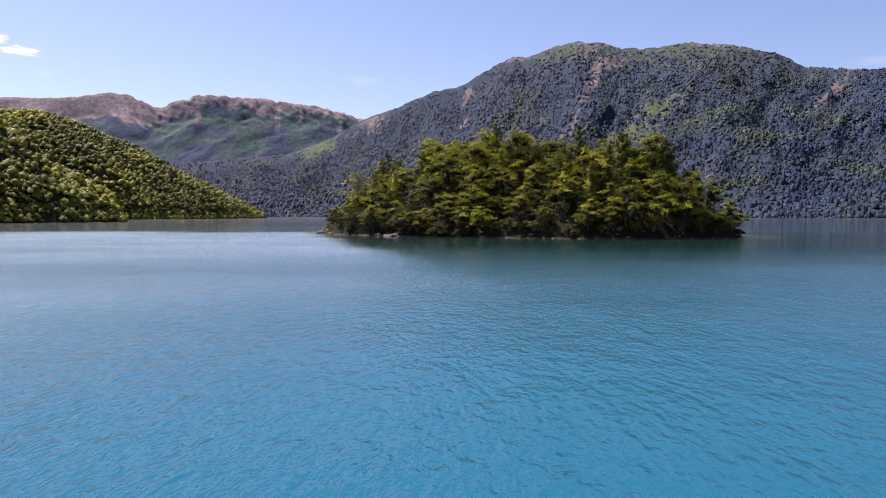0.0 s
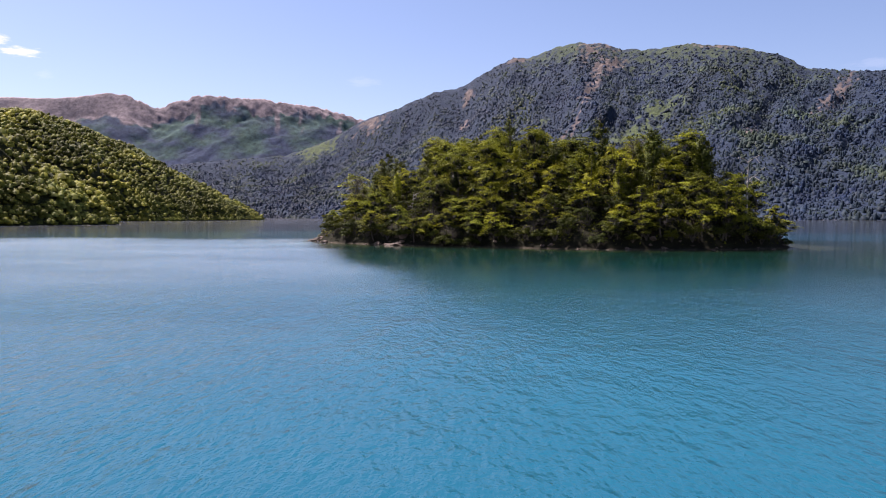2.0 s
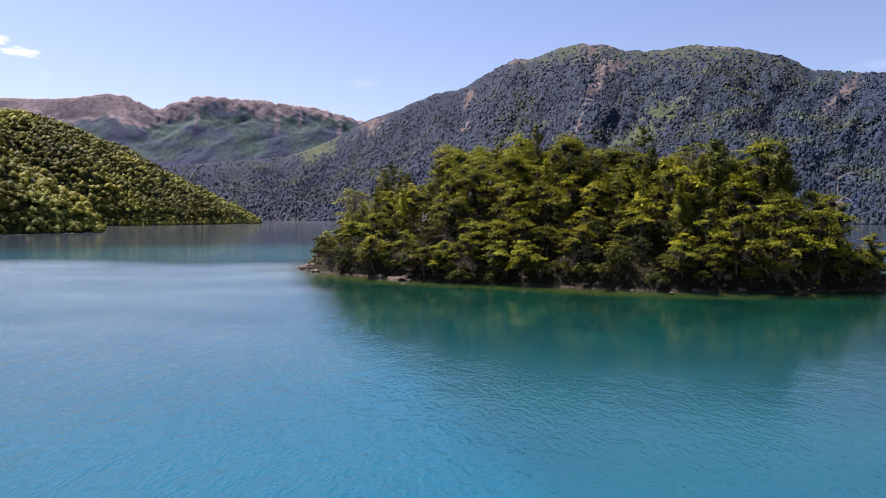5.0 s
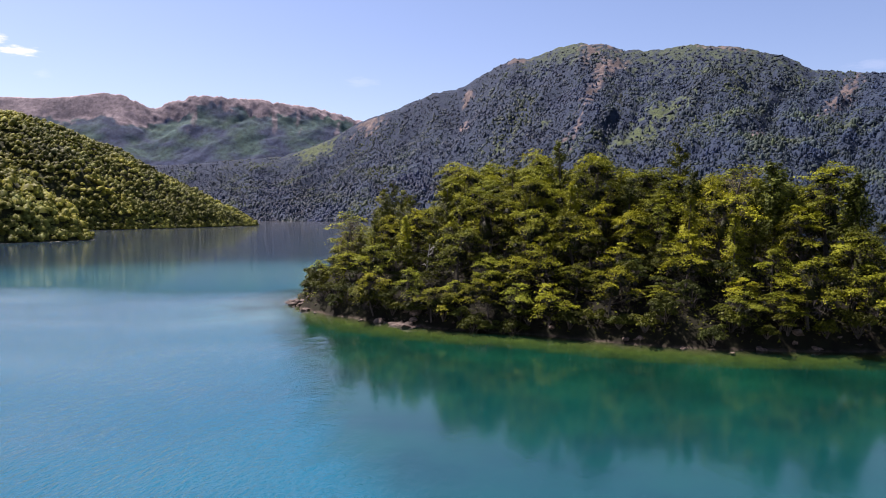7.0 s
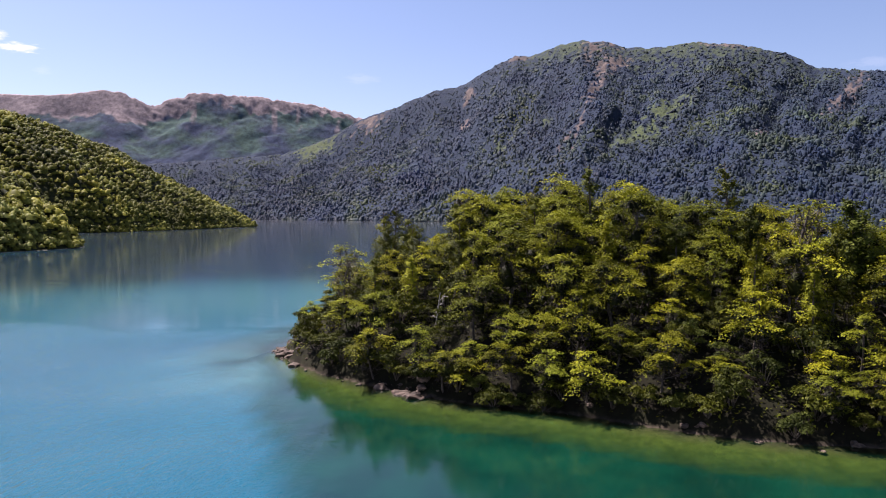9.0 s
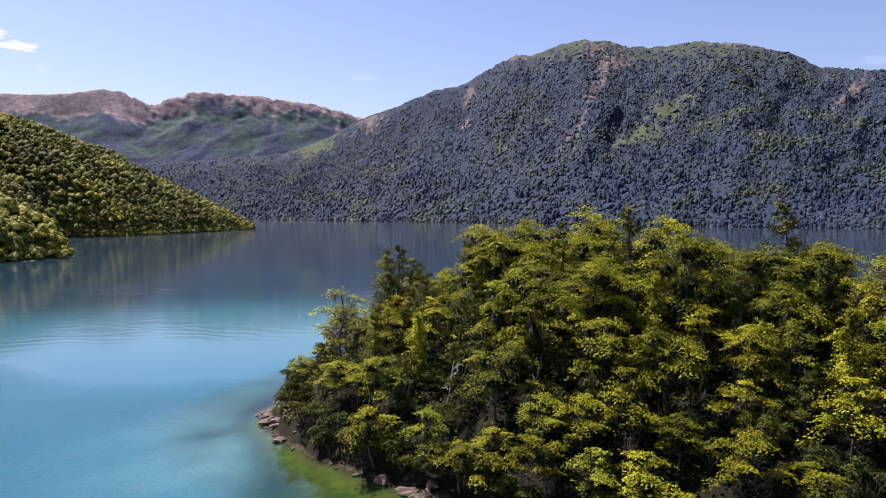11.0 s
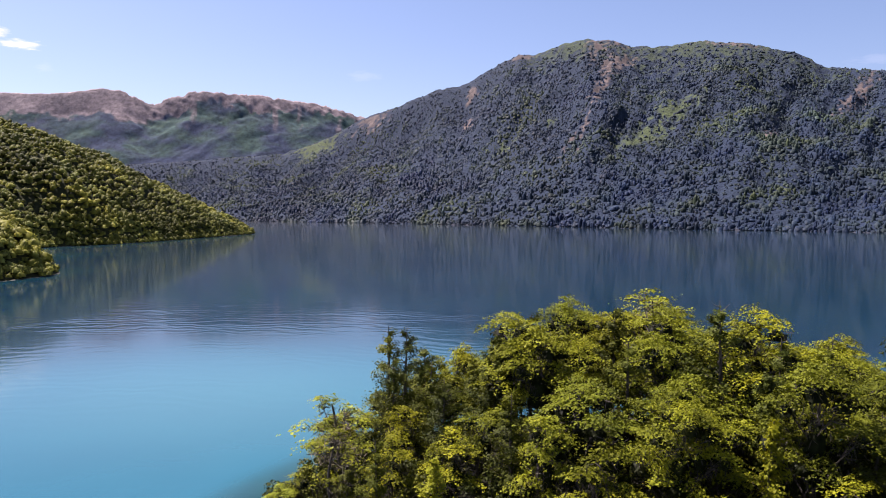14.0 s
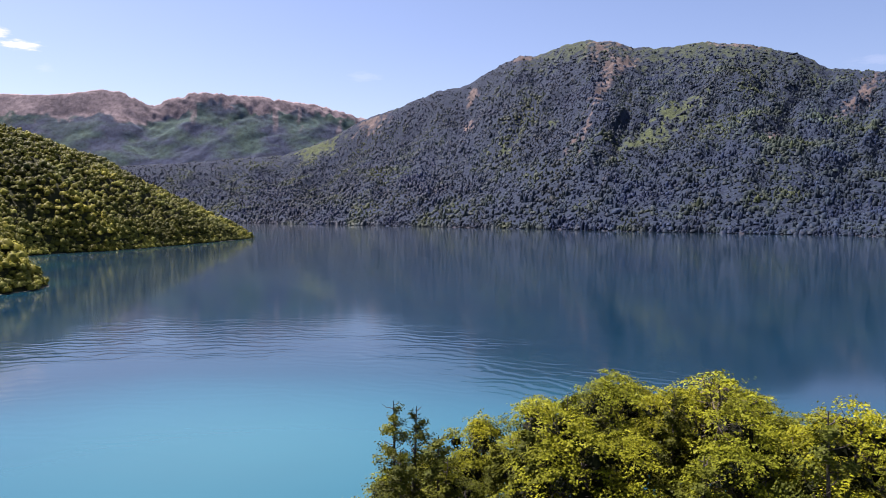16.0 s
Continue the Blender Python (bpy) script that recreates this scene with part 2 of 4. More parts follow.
def water_material():
    """Lake: a blue-green body that clears over the shallows and darkens where land mirrors, under a surface that wind
    ruffles in places.
    """
    mat, nt = material("lake_water")
    geo = nt.nodes.new("ShaderNodeNewGeometry")
    pos = geo.outputs["Position"]
    ruffle = attribute(nt, "ruffle")
    depth = attribute(nt, "depth")

    def wave(scale, detail, stretch, turn=0.0):
        mp = nt.nodes.new("ShaderNodeMapping")
        mp.inputs["Scale"].default_value = stretch
        mp.inputs["Rotation"].default_value = (0, 0, radians(turn))
        nt.links.new(pos, mp.inputs[0])
        t = node(nt, "ShaderNodeTexNoise", Scale=scale, Detail=detail, Roughness=0.55)
        nt.links.new(mp.outputs[0], t.inputs["Vector"])
        return t.outputs[0]
    fine = wave(3.4, 3.0, (1.2, 0.45, 1.0), 8)
    chop = wave(1.1, 3.0, (1.1, 0.42, 1.0), 14)
    swell = wave(0.3, 2.0, (1.2, 0.5, 1.0), -9)
    # catspaws: uneven patches of wind
    gust = ranged(nt, wave(0.03, 3.0, (0.6, 1.0, 1.0), 20), 0.35, 0.65, 0.55, 1.0)
    rough = maths(nt, "MULTIPLY", ruffle, gust)
    # long low ripples that spread in wide arcs where the breeze dies out
    heart = nt.nodes.new("ShaderNodeMapping")
    heart.inputs["Location"].default_value = (70.0, -170.0, 0.0)
    nt.links.new(pos, heart.inputs[0])
    rip = node(nt, "ShaderNodeTexWave", Scale=0.062, Distortion=13.0, Detail=3.0)
    rip.wave_type, rip.rings_direction = "RINGS", "Z"
    rip.inputs["Detail Scale"].default_value = 1.0
    nt.links.new(heart.outputs[0], rip.inputs["Vector"])
    patchy = ranged(nt, wave(0.022, 3.0, (0.5, 1.3, 1.0), 10), 0.38, 0.58, 0.15, 1.0)
    high = maths(nt, "ADD", maths(nt, "MULTIPLY_ADD", fine, 0.15, maths(nt, "MULTIPLY", chop, 0.19)), maths(nt, "MULTIPLY", swell, 0.22))
    lift = maths(nt, "ADD", maths(nt, "MULTIPLY", high, maths(nt, "MULTIPLY_ADD", rough, 1.0, 0.010)),
                 maths(nt, "MULTIPLY", rip.outputs[1], maths(nt, "MULTIPLY", attribute(nt, "ripple"), patchy)))
    bump = node(nt, "ShaderNodeBump", Strength=1.0, Distance=1.0)
    nt.links.new(lift, bump.inputs["Height"])
    gloss = nt.nodes.new("ShaderNodeBsdfGlossy")
    gloss.inputs[0].default_value = (1, 1, 1, 1)
    nt.links.new(ranged(nt, rough, 0, 1, 0.085, 0.20), gloss.inputs["Roughness"])
    nt.links.new(bump.outputs[0], gloss.inputs["Normal"])
    # body
    open_tone, _ = noise_ramp(nt, 0.02, ((0.3, 0.0012, 0.0480, 0.0800), (0.7, 0.0020, 0.0630, 0.0950)), 3.0, source="World")
    mirror_dark, _ = noise_ramp(nt, 0.01, ((0.3, 0.0010, 0.0135, 0.0290), (0.7, 0.0015, 0.0185, 0.0350)), 3.0, source="World")
    open_tone = mixed(nt, attribute(nt, "open_tone"), open_tone, mirror_dark)
    weed_mirror, _ = noise_ramp(nt, 0.12, ((0.35, 0.0004, 0.0135, 0.0085), (0.65, 0.0009, 0.0250, 0.0135)), 4.0, source="World")
    green = mixed(nt, attribute(nt, "weed_mirror"), open_tone, weed_mirror)
    green = mixed(nt, attribute(nt, "sand_sheen"), green, (0.044, 0.124, 0.136))
    body = nt.nodes.new("ShaderNodeBsdfDiffuse")
    nt.links.new(green, body.inputs[0])
    clear = nt.nodes.new("ShaderNodeBsdfTransparent")
    nt.links.new(mixed(nt, ranged(nt, depth, 0.0, 3.0), (0.80, 0.92, 0.66), (0.22, 0.55, 0.18)), clear.inputs[0])
    inner = nt.nodes.new("ShaderNodeMixShader")
    nt.links.new(ranged(nt, depth, 0.15, 2.2, 0.15, 1.0, smooth=True), inner.inputs[0])
    nt.links.new(clear.outputs[0], inner.inputs[1])
    nt.links.new(body.outputs[0], inner.inputs[2])
    fres = node(nt, "ShaderNodeFresnel", IOR=1.345)
    nt.links.new(bump.outputs[0], fres.inputs["Normal"])
    mix = nt.nodes.new("ShaderNodeMixShader")
    nt.links.new(fres.outputs[0], mix.inputs[0])
    nt.links.new(inner.outputs[0], mix.inputs[1])
    nt.links.new(gloss.outputs[0], mix.inputs[2])
    out = nt.nodes.new("ShaderNodeOutputMaterial")
    nt.links.new(mix.outputs[0], out.inputs[0])
    return mat


M_WATER = water_material()
M_LEAF = foliage("beech_leaves", (0.042, 0.049, 0.004), (0.140, 0.150, 0.008), (0.228, 0.234, 0.012), 0.20, 0.18, 0.16)
M_LEAF_DARK = foliage("cypress_leaves", (0.030, 0.038, 0.005), (0.058, 0.068, 0.007), (0.098, 0.106, 0.010), 0.25, 0.18)
# near-black leaf colour: shade inside the crowns painted into the inner sprays
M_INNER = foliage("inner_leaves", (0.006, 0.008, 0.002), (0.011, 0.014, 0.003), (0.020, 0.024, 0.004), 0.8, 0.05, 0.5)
M_BUSH = foliage("shrub_leaves", (0.020, 0.025, 0.004), (0.038, 0.045, 0.006), (0.075, 0.081, 0.010), 0.4, 0.18)
M_HILL = foliage("hill_leaves", (0.05222, 0.06117, 0.01641), (0.1119, 0.1223, 0.02686), (0.2275, 0.2313, 0.04327), 0.014, 0.2, 0.3, drift=False, tone=True)
# the blue of these leaves is distance haze mixed into the colour
M_FAR = foliage("hazed_mountain_leaves", (0.0125, 0.0210, 0.0500), (0.0185, 0.0305, 0.0530), (0.0400, 0.0570, 0.0380), 0.006, 0.06, 0.10, drift=False, tone=True)
M_BARK = bark_material("bark", (0.02089, 0.01641, 0.01343), (0.0746, 0.06192, 0.05073))
M_TWIG = bark_material("twigs", (0.01492, 0.01194, 0.01044), (0.04625, 0.0373, 0.03208))
M_PALE = bark_material("dry_twigs", (0.045, 0.037, 0.022), (0.12, 0.10, 0.06))
M_DEAD = bark_material("bleached_wood", (0.1194, 0.1082, 0.09698), (0.2686, 0.2462, 0.2238))
M_ROCK = rock_material()
M_ISLE = ground_material("island_soil", (0.006714, 0.005595, 0.004103), (0.01194, 0.01268, 0.005968), (0.08206, 0.06341, 0.04849))
M_SHORE = ground_material("hill_soil", (0.01641, 0.0179, 0.008952), (0.02984, 0.03432, 0.01343), (0.2835, 0.2611, 0.2238))
# forest floor colour holds the same blue haze of distance
M_SLOPE = slope_material("hazed_mountain_side", ((0.0120, 0.0190, 0.0380), (0.0195, 0.0300, 0.0440)), ((0.02686, 0.0373, 0.02238), (0.05968, 0.07758, 0.03282)),
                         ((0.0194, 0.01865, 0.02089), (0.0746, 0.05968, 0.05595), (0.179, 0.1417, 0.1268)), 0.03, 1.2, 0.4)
# forest and scrub of the range are blued: air haze put into the colours
M_RANGE = slope_material("hazed_high_range", ((0.02835, 0.03879, 0.07311), (0.04028, 0.05371, 0.08057)), ((0.030, 0.056, 0.064), (0.048, 0.080, 0.062)),
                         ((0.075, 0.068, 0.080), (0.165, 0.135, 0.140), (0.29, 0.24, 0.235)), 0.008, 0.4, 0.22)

# ---- shapes ----
rng = np.random.default_rng(11)


def mesh_of(name, verts, faces, mat, smooth=False, attributes=None):
    """A mesh out of arrays: one array of faces, or several with their own numbers of corners."""
    verts = np.asarray(verts, dtype=np.float32)
    sets = [np.asarray(f, dtype=np.int32) for f in (faces if isinstance(faces, list) else [faces])]
    me = bpy.data.meshes.new(name)
    me.vertices.add(len(verts))
    me.vertices.foreach_set("co", verts.ravel())
    loops = np.concatenate([f.ravel() for f in sets])
    sizes = np.concatenate([np.full(len(f), f.shape[1], dtype=np.int32) for f in sets])
    me.loops.add(len(loops))
    me.loops.foreach_set("vertex_index", loops)
    me.polygons.add(len(sizes))
    me.polygons.foreach_set("loop_start", np.concatenate([[0], np.cumsum(sizes)[:-1]]).astype(np.int32))
    if smooth:
        me.polygons.foreach_set("use_smooth", np.ones(len(sizes), dtype=bool))
    for key, values in (attributes or {}).items():
        me.attributes.new(key, "FLOAT", "POINT").data.foreach_set("value", np.asarray(values, dtype=np.float32).ravel())
    me.materials.append(mat)
    me.update(calc_edges=True)
    return me


def merged(*pieces):
    """Several (verts, faces) as one, keeping each one's kind of face."""
    vs, fs, at = [], [], 0
    for v, f in pieces:
        vs.append(v)
        fs.append(f + at)
        at += len(v)
    return np.concatenate(vs), fs


def part(name, me, parent, label=""):
    ob = new(name, me)
    ob.parent = parent
    return tagged(ob, label)


def grid_faces(nu, nv):
    i = np.arange(nu * nv).reshape(nu, nv)
    return np.stack([i[:-1, :-1], i[1:, :-1], i[1:, 1:], i[:-1, 1:]], -1).reshape(-1, 4)


def hash_grid(ix, iy, seed):
    h = (ix.astype(np.int64) * 374761393 + iy.astype(np.int64) * 668265263 + seed * 974634777) & 0xFFFFFFFF
    h = ((h ^ (h >> 13)) * 1274126177) & 0xFFFFFFFF
    return ((h ^ (h >> 16)) & 0xFFFF) / 65535.0


def value_noise(x, y, seed=0):
    x, y = np.asarray(x, float), np.asarray(y, float)
    ix, iy = np.floor(x), np.floor(y)
    fx, fy = x - ix, y - iy
    fx, fy = fx * fx * (3 - 2 * fx), fy * fy * (3 - 2 * fy)
    a, b = hash_grid(ix, iy, seed), hash_grid(ix + 1, iy, seed)
    c, d = hash_grid(ix, iy + 1, seed), hash_grid(ix + 1, iy + 1, seed)
    return (a + (b - a) * fx) * (1 - fy) + (c + (d - c) * fx) * fy


def fbm(x, y, octaves=5, seed=0):
    """Fractal noise, about -1 to 1."""
    total, amp, s = 0.0, 1.0, 0.0
    for o in range(octaves):
        total = total + amp * (2 * value_noise(x * 2 ** o, y * 2 ** o, seed + o) - 1)
        s += amp
        amp *= 0.5
    return total / s


def spline_loop(points, steps):
    """A smooth closed outline through the points."""
    p = np.array(points, float)
    n, out = len(p), []
    for i in range(n):
        a, b, c, d = p[i - 1], p[i], p[(i + 1) % n], p[(i + 2) % n]
        for t in np.linspace(0, 1, steps, endpoint=False):
            out.append(0.5 * (2 * b + (c - a) * t + (2 * a - 5 * b + 4 * c - d) * t * t + (3 * b - a - 3 * c + d) * t ** 3))
    return np.array(out)


def shore_distance(loop, x, y):
    """Distance to a closed outline: positive inside."""
    x, y = np.asarray(x, float), np.asarray(y, float)
    best, inside = np.full(x.shape, 1e18), np.zeros(x.shape, bool)
    for (x0, y0), (x1, y1) in zip(loop, np.roll(loop, -1, 0)):
        dx, dy = x1 - x0, y1 - y0
        t = np.clip(((x - x0) * dx + (y - y0) * dy) / (dx * dx + dy * dy + 1e-12), 0, 1)
        best = np.minimum(best, (x - x0 - t * dx) ** 2 + (y - y0 - t * dy) ** 2)
        cross = (y0 > y) != (y1 > y)
        if abs(dy) > 1e-12:
            inside ^= cross & (x < x0 + dx * (y - y0) / dy)
    return np.where(inside, 1, -1) * np.sqrt(best)


# ---- the plan ----
ISLE = spline_loop([(-29.5, 174), (-23, 163), (-16.5, 157), (-10.5, 152), (-3, 147.2), (5, 144.5), (13, 139.5), (22, 135.3),
                    (33, 133.8), (45, 134.5), (57, 140.5), (61, 149), (59, 170), (48, 193), (28, 207), (6, 212), (-12, 209), (-23, 197), (-28.5, 184)], 5)
HILL = spline_loop([(-300, 250), (-245, 380), (-217, 452), (-219, 497), (-275, 540), (-340, 640), (-366, 745), (-338, 810), (-322, 880),
                    (-308, 985), (-291, 1130), (-300, 1185), (-420, 1270), (-800, 1420), (-1500, 1500), (-1600, 700), (-1400, 200), (-600, 150)], 5)


def isle_ground(x, y, d=None):
    d = shore_distance(ISLE, x, y) if d is None else d
    land = 0.7 + 11.0 * (1 - np.exp(-np.maximum(d, 0) / 13.0)) + 0.5 * fbm(x / 6, y / 6, 4, 3) * np.clip(d / 3, 0, 1)
    land = land * np.clip((d + 0.15) / 0.9, 0, 1)
    bed = np.minimum(d, 0)
    shelf = np.interp(x, (-31, -21), (0.34, 0.13))
    bed = np.where(bed > -10, shelf * bed, -10 * shelf + 0.9 * (bed + 10))
    return np.where(d > 0, land, bed + 0.12 * fbm(x / 2.5, y / 2.5, 3, 5))


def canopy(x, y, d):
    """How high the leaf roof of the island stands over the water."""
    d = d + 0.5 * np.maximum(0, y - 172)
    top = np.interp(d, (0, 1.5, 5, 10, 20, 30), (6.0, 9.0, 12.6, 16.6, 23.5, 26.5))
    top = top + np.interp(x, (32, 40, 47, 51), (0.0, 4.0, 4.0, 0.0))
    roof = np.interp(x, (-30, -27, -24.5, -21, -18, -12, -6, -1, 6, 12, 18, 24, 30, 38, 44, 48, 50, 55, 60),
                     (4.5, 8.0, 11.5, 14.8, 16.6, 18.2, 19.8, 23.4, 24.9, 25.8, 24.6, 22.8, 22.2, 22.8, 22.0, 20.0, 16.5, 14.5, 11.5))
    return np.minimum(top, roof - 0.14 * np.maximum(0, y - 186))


def hill_ground(x, y, d=None):
    d = shore_distance(HILL, x, y) if d is None else d
    land = 0.4 + 172 * (1 - np.exp(-np.maximum(d, 0) / 137.0)) * np.clip(d / 12, 0.15, 1)
    land = land * np.interp(y, (300, 700, 900, 1010, 1090, 1150, 1230), (0.9, 1.0, 1.0, 0.92, 0.72, 0.5, 0.35))
    land = land + np.clip(d / 60, 0, 1) * 16 * fbm(x / 110, y / 110, 4, 9) + np.clip(d / 30, 0, 1) * (3 * fbm(x / 25, y / 25, 3, 2) + 6 * fbm(x / 55, y / 55, 2, 6))
    return np.where(d > 0, np.maximum(land, 0.3), 0.25 * d)


# ---- water ----
def build_water():
    near = lambda lo, hi, step, far: np.unique(np.concatenate([-far, np.arange(lo, hi + step, step), far]))
    far = np.array([150, 200, 260, 330, 420, 540, 700, 1000, 1500, 2200, 3000, 4000, 6000, 9000.0])
    xs = near(-120.0, 120.0, 2.0, far)
    ys = np.unique(np.concatenate([-far, np.arange(-100.0, 300.0, 2.5), far[far > 300]]))
    x, y = np.meshgrid(xs, ys, indexing="ij")
    d = np.maximum(shore_distance(ISLE, x, y), shore_distance(HILL, x, y) * 3.0)
    shelf = np.interp(x, (-31, -21), (0.34, 0.13))
    depth = np.where(d > -10, -shelf * d, 10 * shelf - 0.9 * (d + 10))
    # the breeze stops along a line across the lake, and in the island's lee
    bay = np.clip((x + 21.5 + 0.25 * (y - 130) + 3.5 * fbm(x / 14, y / 22, 4, 14)) / 5.5, 0, 1)
    bay = bay * bay * (3 - 2 * bay) * np.clip((212 - y) / 40, 0, 1)
    line = 200 + 9 * fbm(x / 30, y / 90, 3, 4)
    ruffle = np.clip((line - y) / np.interp(x, (-60, -20), (26.0, 10.0)), 0, 1)
    lee = np.clip(1.35 * np.exp(-(np.maximum(-shore_distance(ISLE, x, y), 0) / 72.0) ** 2), 0, 1) * bay
    lee = np.maximum(lee, np.clip((x - 45) / 15, 0, 1) * np.clip((y - 128) / 20, 0, 1))
    ruffle *= 1 - 0.985 * lee
    arc = np.hypot(x + 60, y - 262)
    ripple = 0.042 * np.exp(-((arc - 92) / 30.0) ** 2) * np.clip((y - 240) / 60, 0, 1) + 0.012 * np.exp(-((y - 270) / 60.0) ** 2) * np.clip((60 - x) / 60, 0, 1)
    # far water darkens: reflection of hill and mountains put into the body colour
    open_tone = np.clip((y - np.interp(x, (-130, -75, -20, 50), (205, 246, 252, 226))) / 65, 0, 1) * np.clip((-d - 4) / 30, 0, 1)
    open_tone = open_tone * open_tone * (3 - 2 * open_tone)
    # weedy green shelf, narrow except before the island, where colour imitates its dark reflection
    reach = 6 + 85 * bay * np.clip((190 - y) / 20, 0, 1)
    weed_mirror = np.clip(1 - (depth - 1) / reach, 0, 1)
    weed_mirror = weed_mirror * weed_mirror * (3 - 2 * weed_mirror)
    # pale sand off the island's tip, then a broad sky sheen put into colour
    sand_sheen = np.exp(-((x + 33) / 12.0) ** 2 - ((y - 168) / 22.0) ** 2) * (1 - bay) * np.clip(0.5 + 0.6 * fbm(x / 7, y / 7, 3, 52), 0, 1)
    sand_sheen = np.maximum(sand_sheen, 0.55 * np.exp(-((x + 48) / 58.0) ** 2 - ((y - 240) / 44.0) ** 2) * (1 - bay))
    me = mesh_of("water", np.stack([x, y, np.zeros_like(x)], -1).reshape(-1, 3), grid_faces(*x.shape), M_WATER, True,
                 {"depth": depth, "ruffle": ruffle, "ripple": ripple, "open_tone": open_tone, "weed_mirror": weed_mirror, "sand_sheen": sand_sheen})
    tagged(new("water", me), "clear blue-green mountain lake, ruffled by a light breeze", "lake", kind="structure")


build_water()


# ---- terrain ----
def build_lake_bed():
    """The island's ground, from its top down to the floor of the lake."""
    xs, ys = np.arange(-60, 92, 1.0), np.arange(104, 242, 1.0)
    x, y = np.meshgrid(xs, ys, indexing="ij")
    me = mesh_of("ground_island", np.stack([x, y, isle_ground(x, y)], -1).reshape(-1, 3), grid_faces(*x.shape), M_ISLE, True)
    tagged(new("ground_island", me), "dark forest soil of a small island with a stony shore", "ground", kind="structure")


def build_hill():
    xs, ys = np.arange(-1150, -195, 6.0), np.arange(240, 1320, 6.0)
    x, y = np.meshgrid(xs, ys, indexing="ij")
    me = mesh_of("ground_hill", np.stack([x, y, hill_ground(x, y)], -1).reshape(-1, 3), grid_faces(*x.shape), M_SHORE, True)
    tagged(new("ground_hill", me), "wooded hillside falling steeply to a pale shoreline", "hill", kind="structure")


build_lake_bed()
build_hill()

EYE_PLAN = (-12.0, 124.0, 39.2)      # the bearings below are taken from this spot over the island


class Slope:
    """A mountain side between a shore and a ridge, over bearings a (x per metre ahead)."""

    def __init__(self, bearings, foot, foot_z, ridge, rise, gully, seed, crag):
        self.b, self.foot, self.foot_z, self.ridge, self.rise = (np.array(v, float) for v in (bearings, foot, foot_z, ridge, rise))
        self.gully, self.seed, self.crag = gully, seed, crag

    def at(self, a, v):
        near, far = np.interp(a, self.b, self.foot), np.interp(a, self.b, self.ridge)
        top, low = np.interp(a, self.b, self.rise) * far + EYE_PLAN[2], np.interp(a, self.b, self.foot_z)
        near = near + 12 * fbm(a * 18, a * 0, 3, self.seed + 5)
        d = near + (far - near) * v
        x, y = EYE_PLAN[0] + a * d, EYE_PLAN[1] + d
        up = np.where(v <= 1, np.maximum(v, 0) ** 0.92, 1 - 1.6 * (v - 1))
        z = low + (top - low) * up
        mid = np.clip(v * 2.2, 0, 1) * np.clip((0.96 - v) * 6, 0, 1)
        bent = a - 0.11 * v + 0.03 * fbm(a * 14, v * 4, 3, 8)
        cleft = (1 - np.minimum(1, 1.5 * np.abs(fbm(bent * 13, v * 2.4 + a * 4, 4, self.seed)))) ** 1.2
        z = z - self.gully * mid * (0.9 * fbm(bent * 7 + 3, v * 1.3, 3, self.seed + 9) + 0.4 * cleft + 0.5 + 0.5 * fbm(bent * 34, v * 6, 4, self.seed + 3))
        z = z + self.crag * np.interp(a, (-0.47, -0.40), (0.2, 1.0)) * np.clip(v * 4 - 2.6, 0, 1) * (0.35 - 1.6 * np.abs(fbm(a * 83 + 5 * v, v * 11 + a * 31, 5, self.seed + 7)))
        return x, y, np.where(v < 0, -4.0, z)


MOUNT = Slope((-0.75, -0.373, -0.279, -0.224, -0.188, -0.145, -0.114, -0.067, -0.004, 0.023, 0.0735, 0.105, 0.124, 0.167, 0.202, 0.233, 0.26, 0.315, 0.361, 0.424, 0.494, 0.534, 0.604, 0.75, 1.0, 1.5),
              (2500, 2400, 2310, 2200, 2150, 2090, 2040, 1980, 1885, 1850, 1790, 1750, 1730, 1680, 1610, 1575, 1545, 1490, 1455, 1410, 1360, 1335, 1290, 1200, 1050, 800),
              np.zeros(26),
              (3500, 3540, 3520, 3500, 3480, 3430, 3380, 3250, 3100, 3050, 2950, 2900, 2880, 2800, 2750, 2720, 2690, 2640, 2600, 2520, 2430, 2370, 2260, 2060, 1800, 1400),
              (0.045, 0.0656, 0.0739, 0.0781, 0.0885, 0.1074, 0.1262, 0.1428, 0.1687, 0.1719, 0.200, 0.2179, 0.2149, 0.2313, 0.2384, 0.2363, 0.228, 0.229, 0.237, 0.2327, 0.220, 0.2009, 0.1982, 0.20, 0.21, 0.2),
              66.0, 21, 8.0)
RANGE = Slope((-1.1, -0.8, -0.614, -0.567, -0.520, -0.473, -0.446, -0.407, -0.348, -0.317, -0.247, -0.2115, -0.172, -0.145, -0.1137, -0.05, 0.1),
              (2950, 3400, 3640, 3650, 3660, 3660, 3660, 3660, 3700, 3710, 3740, 3760, 3780, 3790, 3800, 3800, 3800),
              np.full(17, 120.0),
              (3250, 3750, 4050, 4070, 4090, 4110, 4100, 4080, 4150, 4160, 4200, 4210, 4230, 4240, 4250, 4260, 4300),
              (0.16, 0.165, 0.1608, 0.1595, 0.1613, 0.1677, 0.164, 0.1456, 0.163, 0.1624, 0.1581, 0.1505, 0.1469, 0.1393, 0.1293, 0.12, 0.1),
              26.0, 47, 20.0)


def blot(a, v, patches, ragged=2.2):
    """Cover by uneven patches: bearing, height up the slope, half widths, slant."""
    m = np.zeros_like(a)
    for pa, pv, ra, rv, slant in patches:
        u, w = (a - pa - slant * (v - pv)) / ra, (v - pv) / rv
        m = np.maximum(m, np.clip(2.5 * (0.9 - np.sqrt(u * u + w * w) + ragged * fbm(a * 300, v * 60, 4, 31)), 0, 1))
    return m


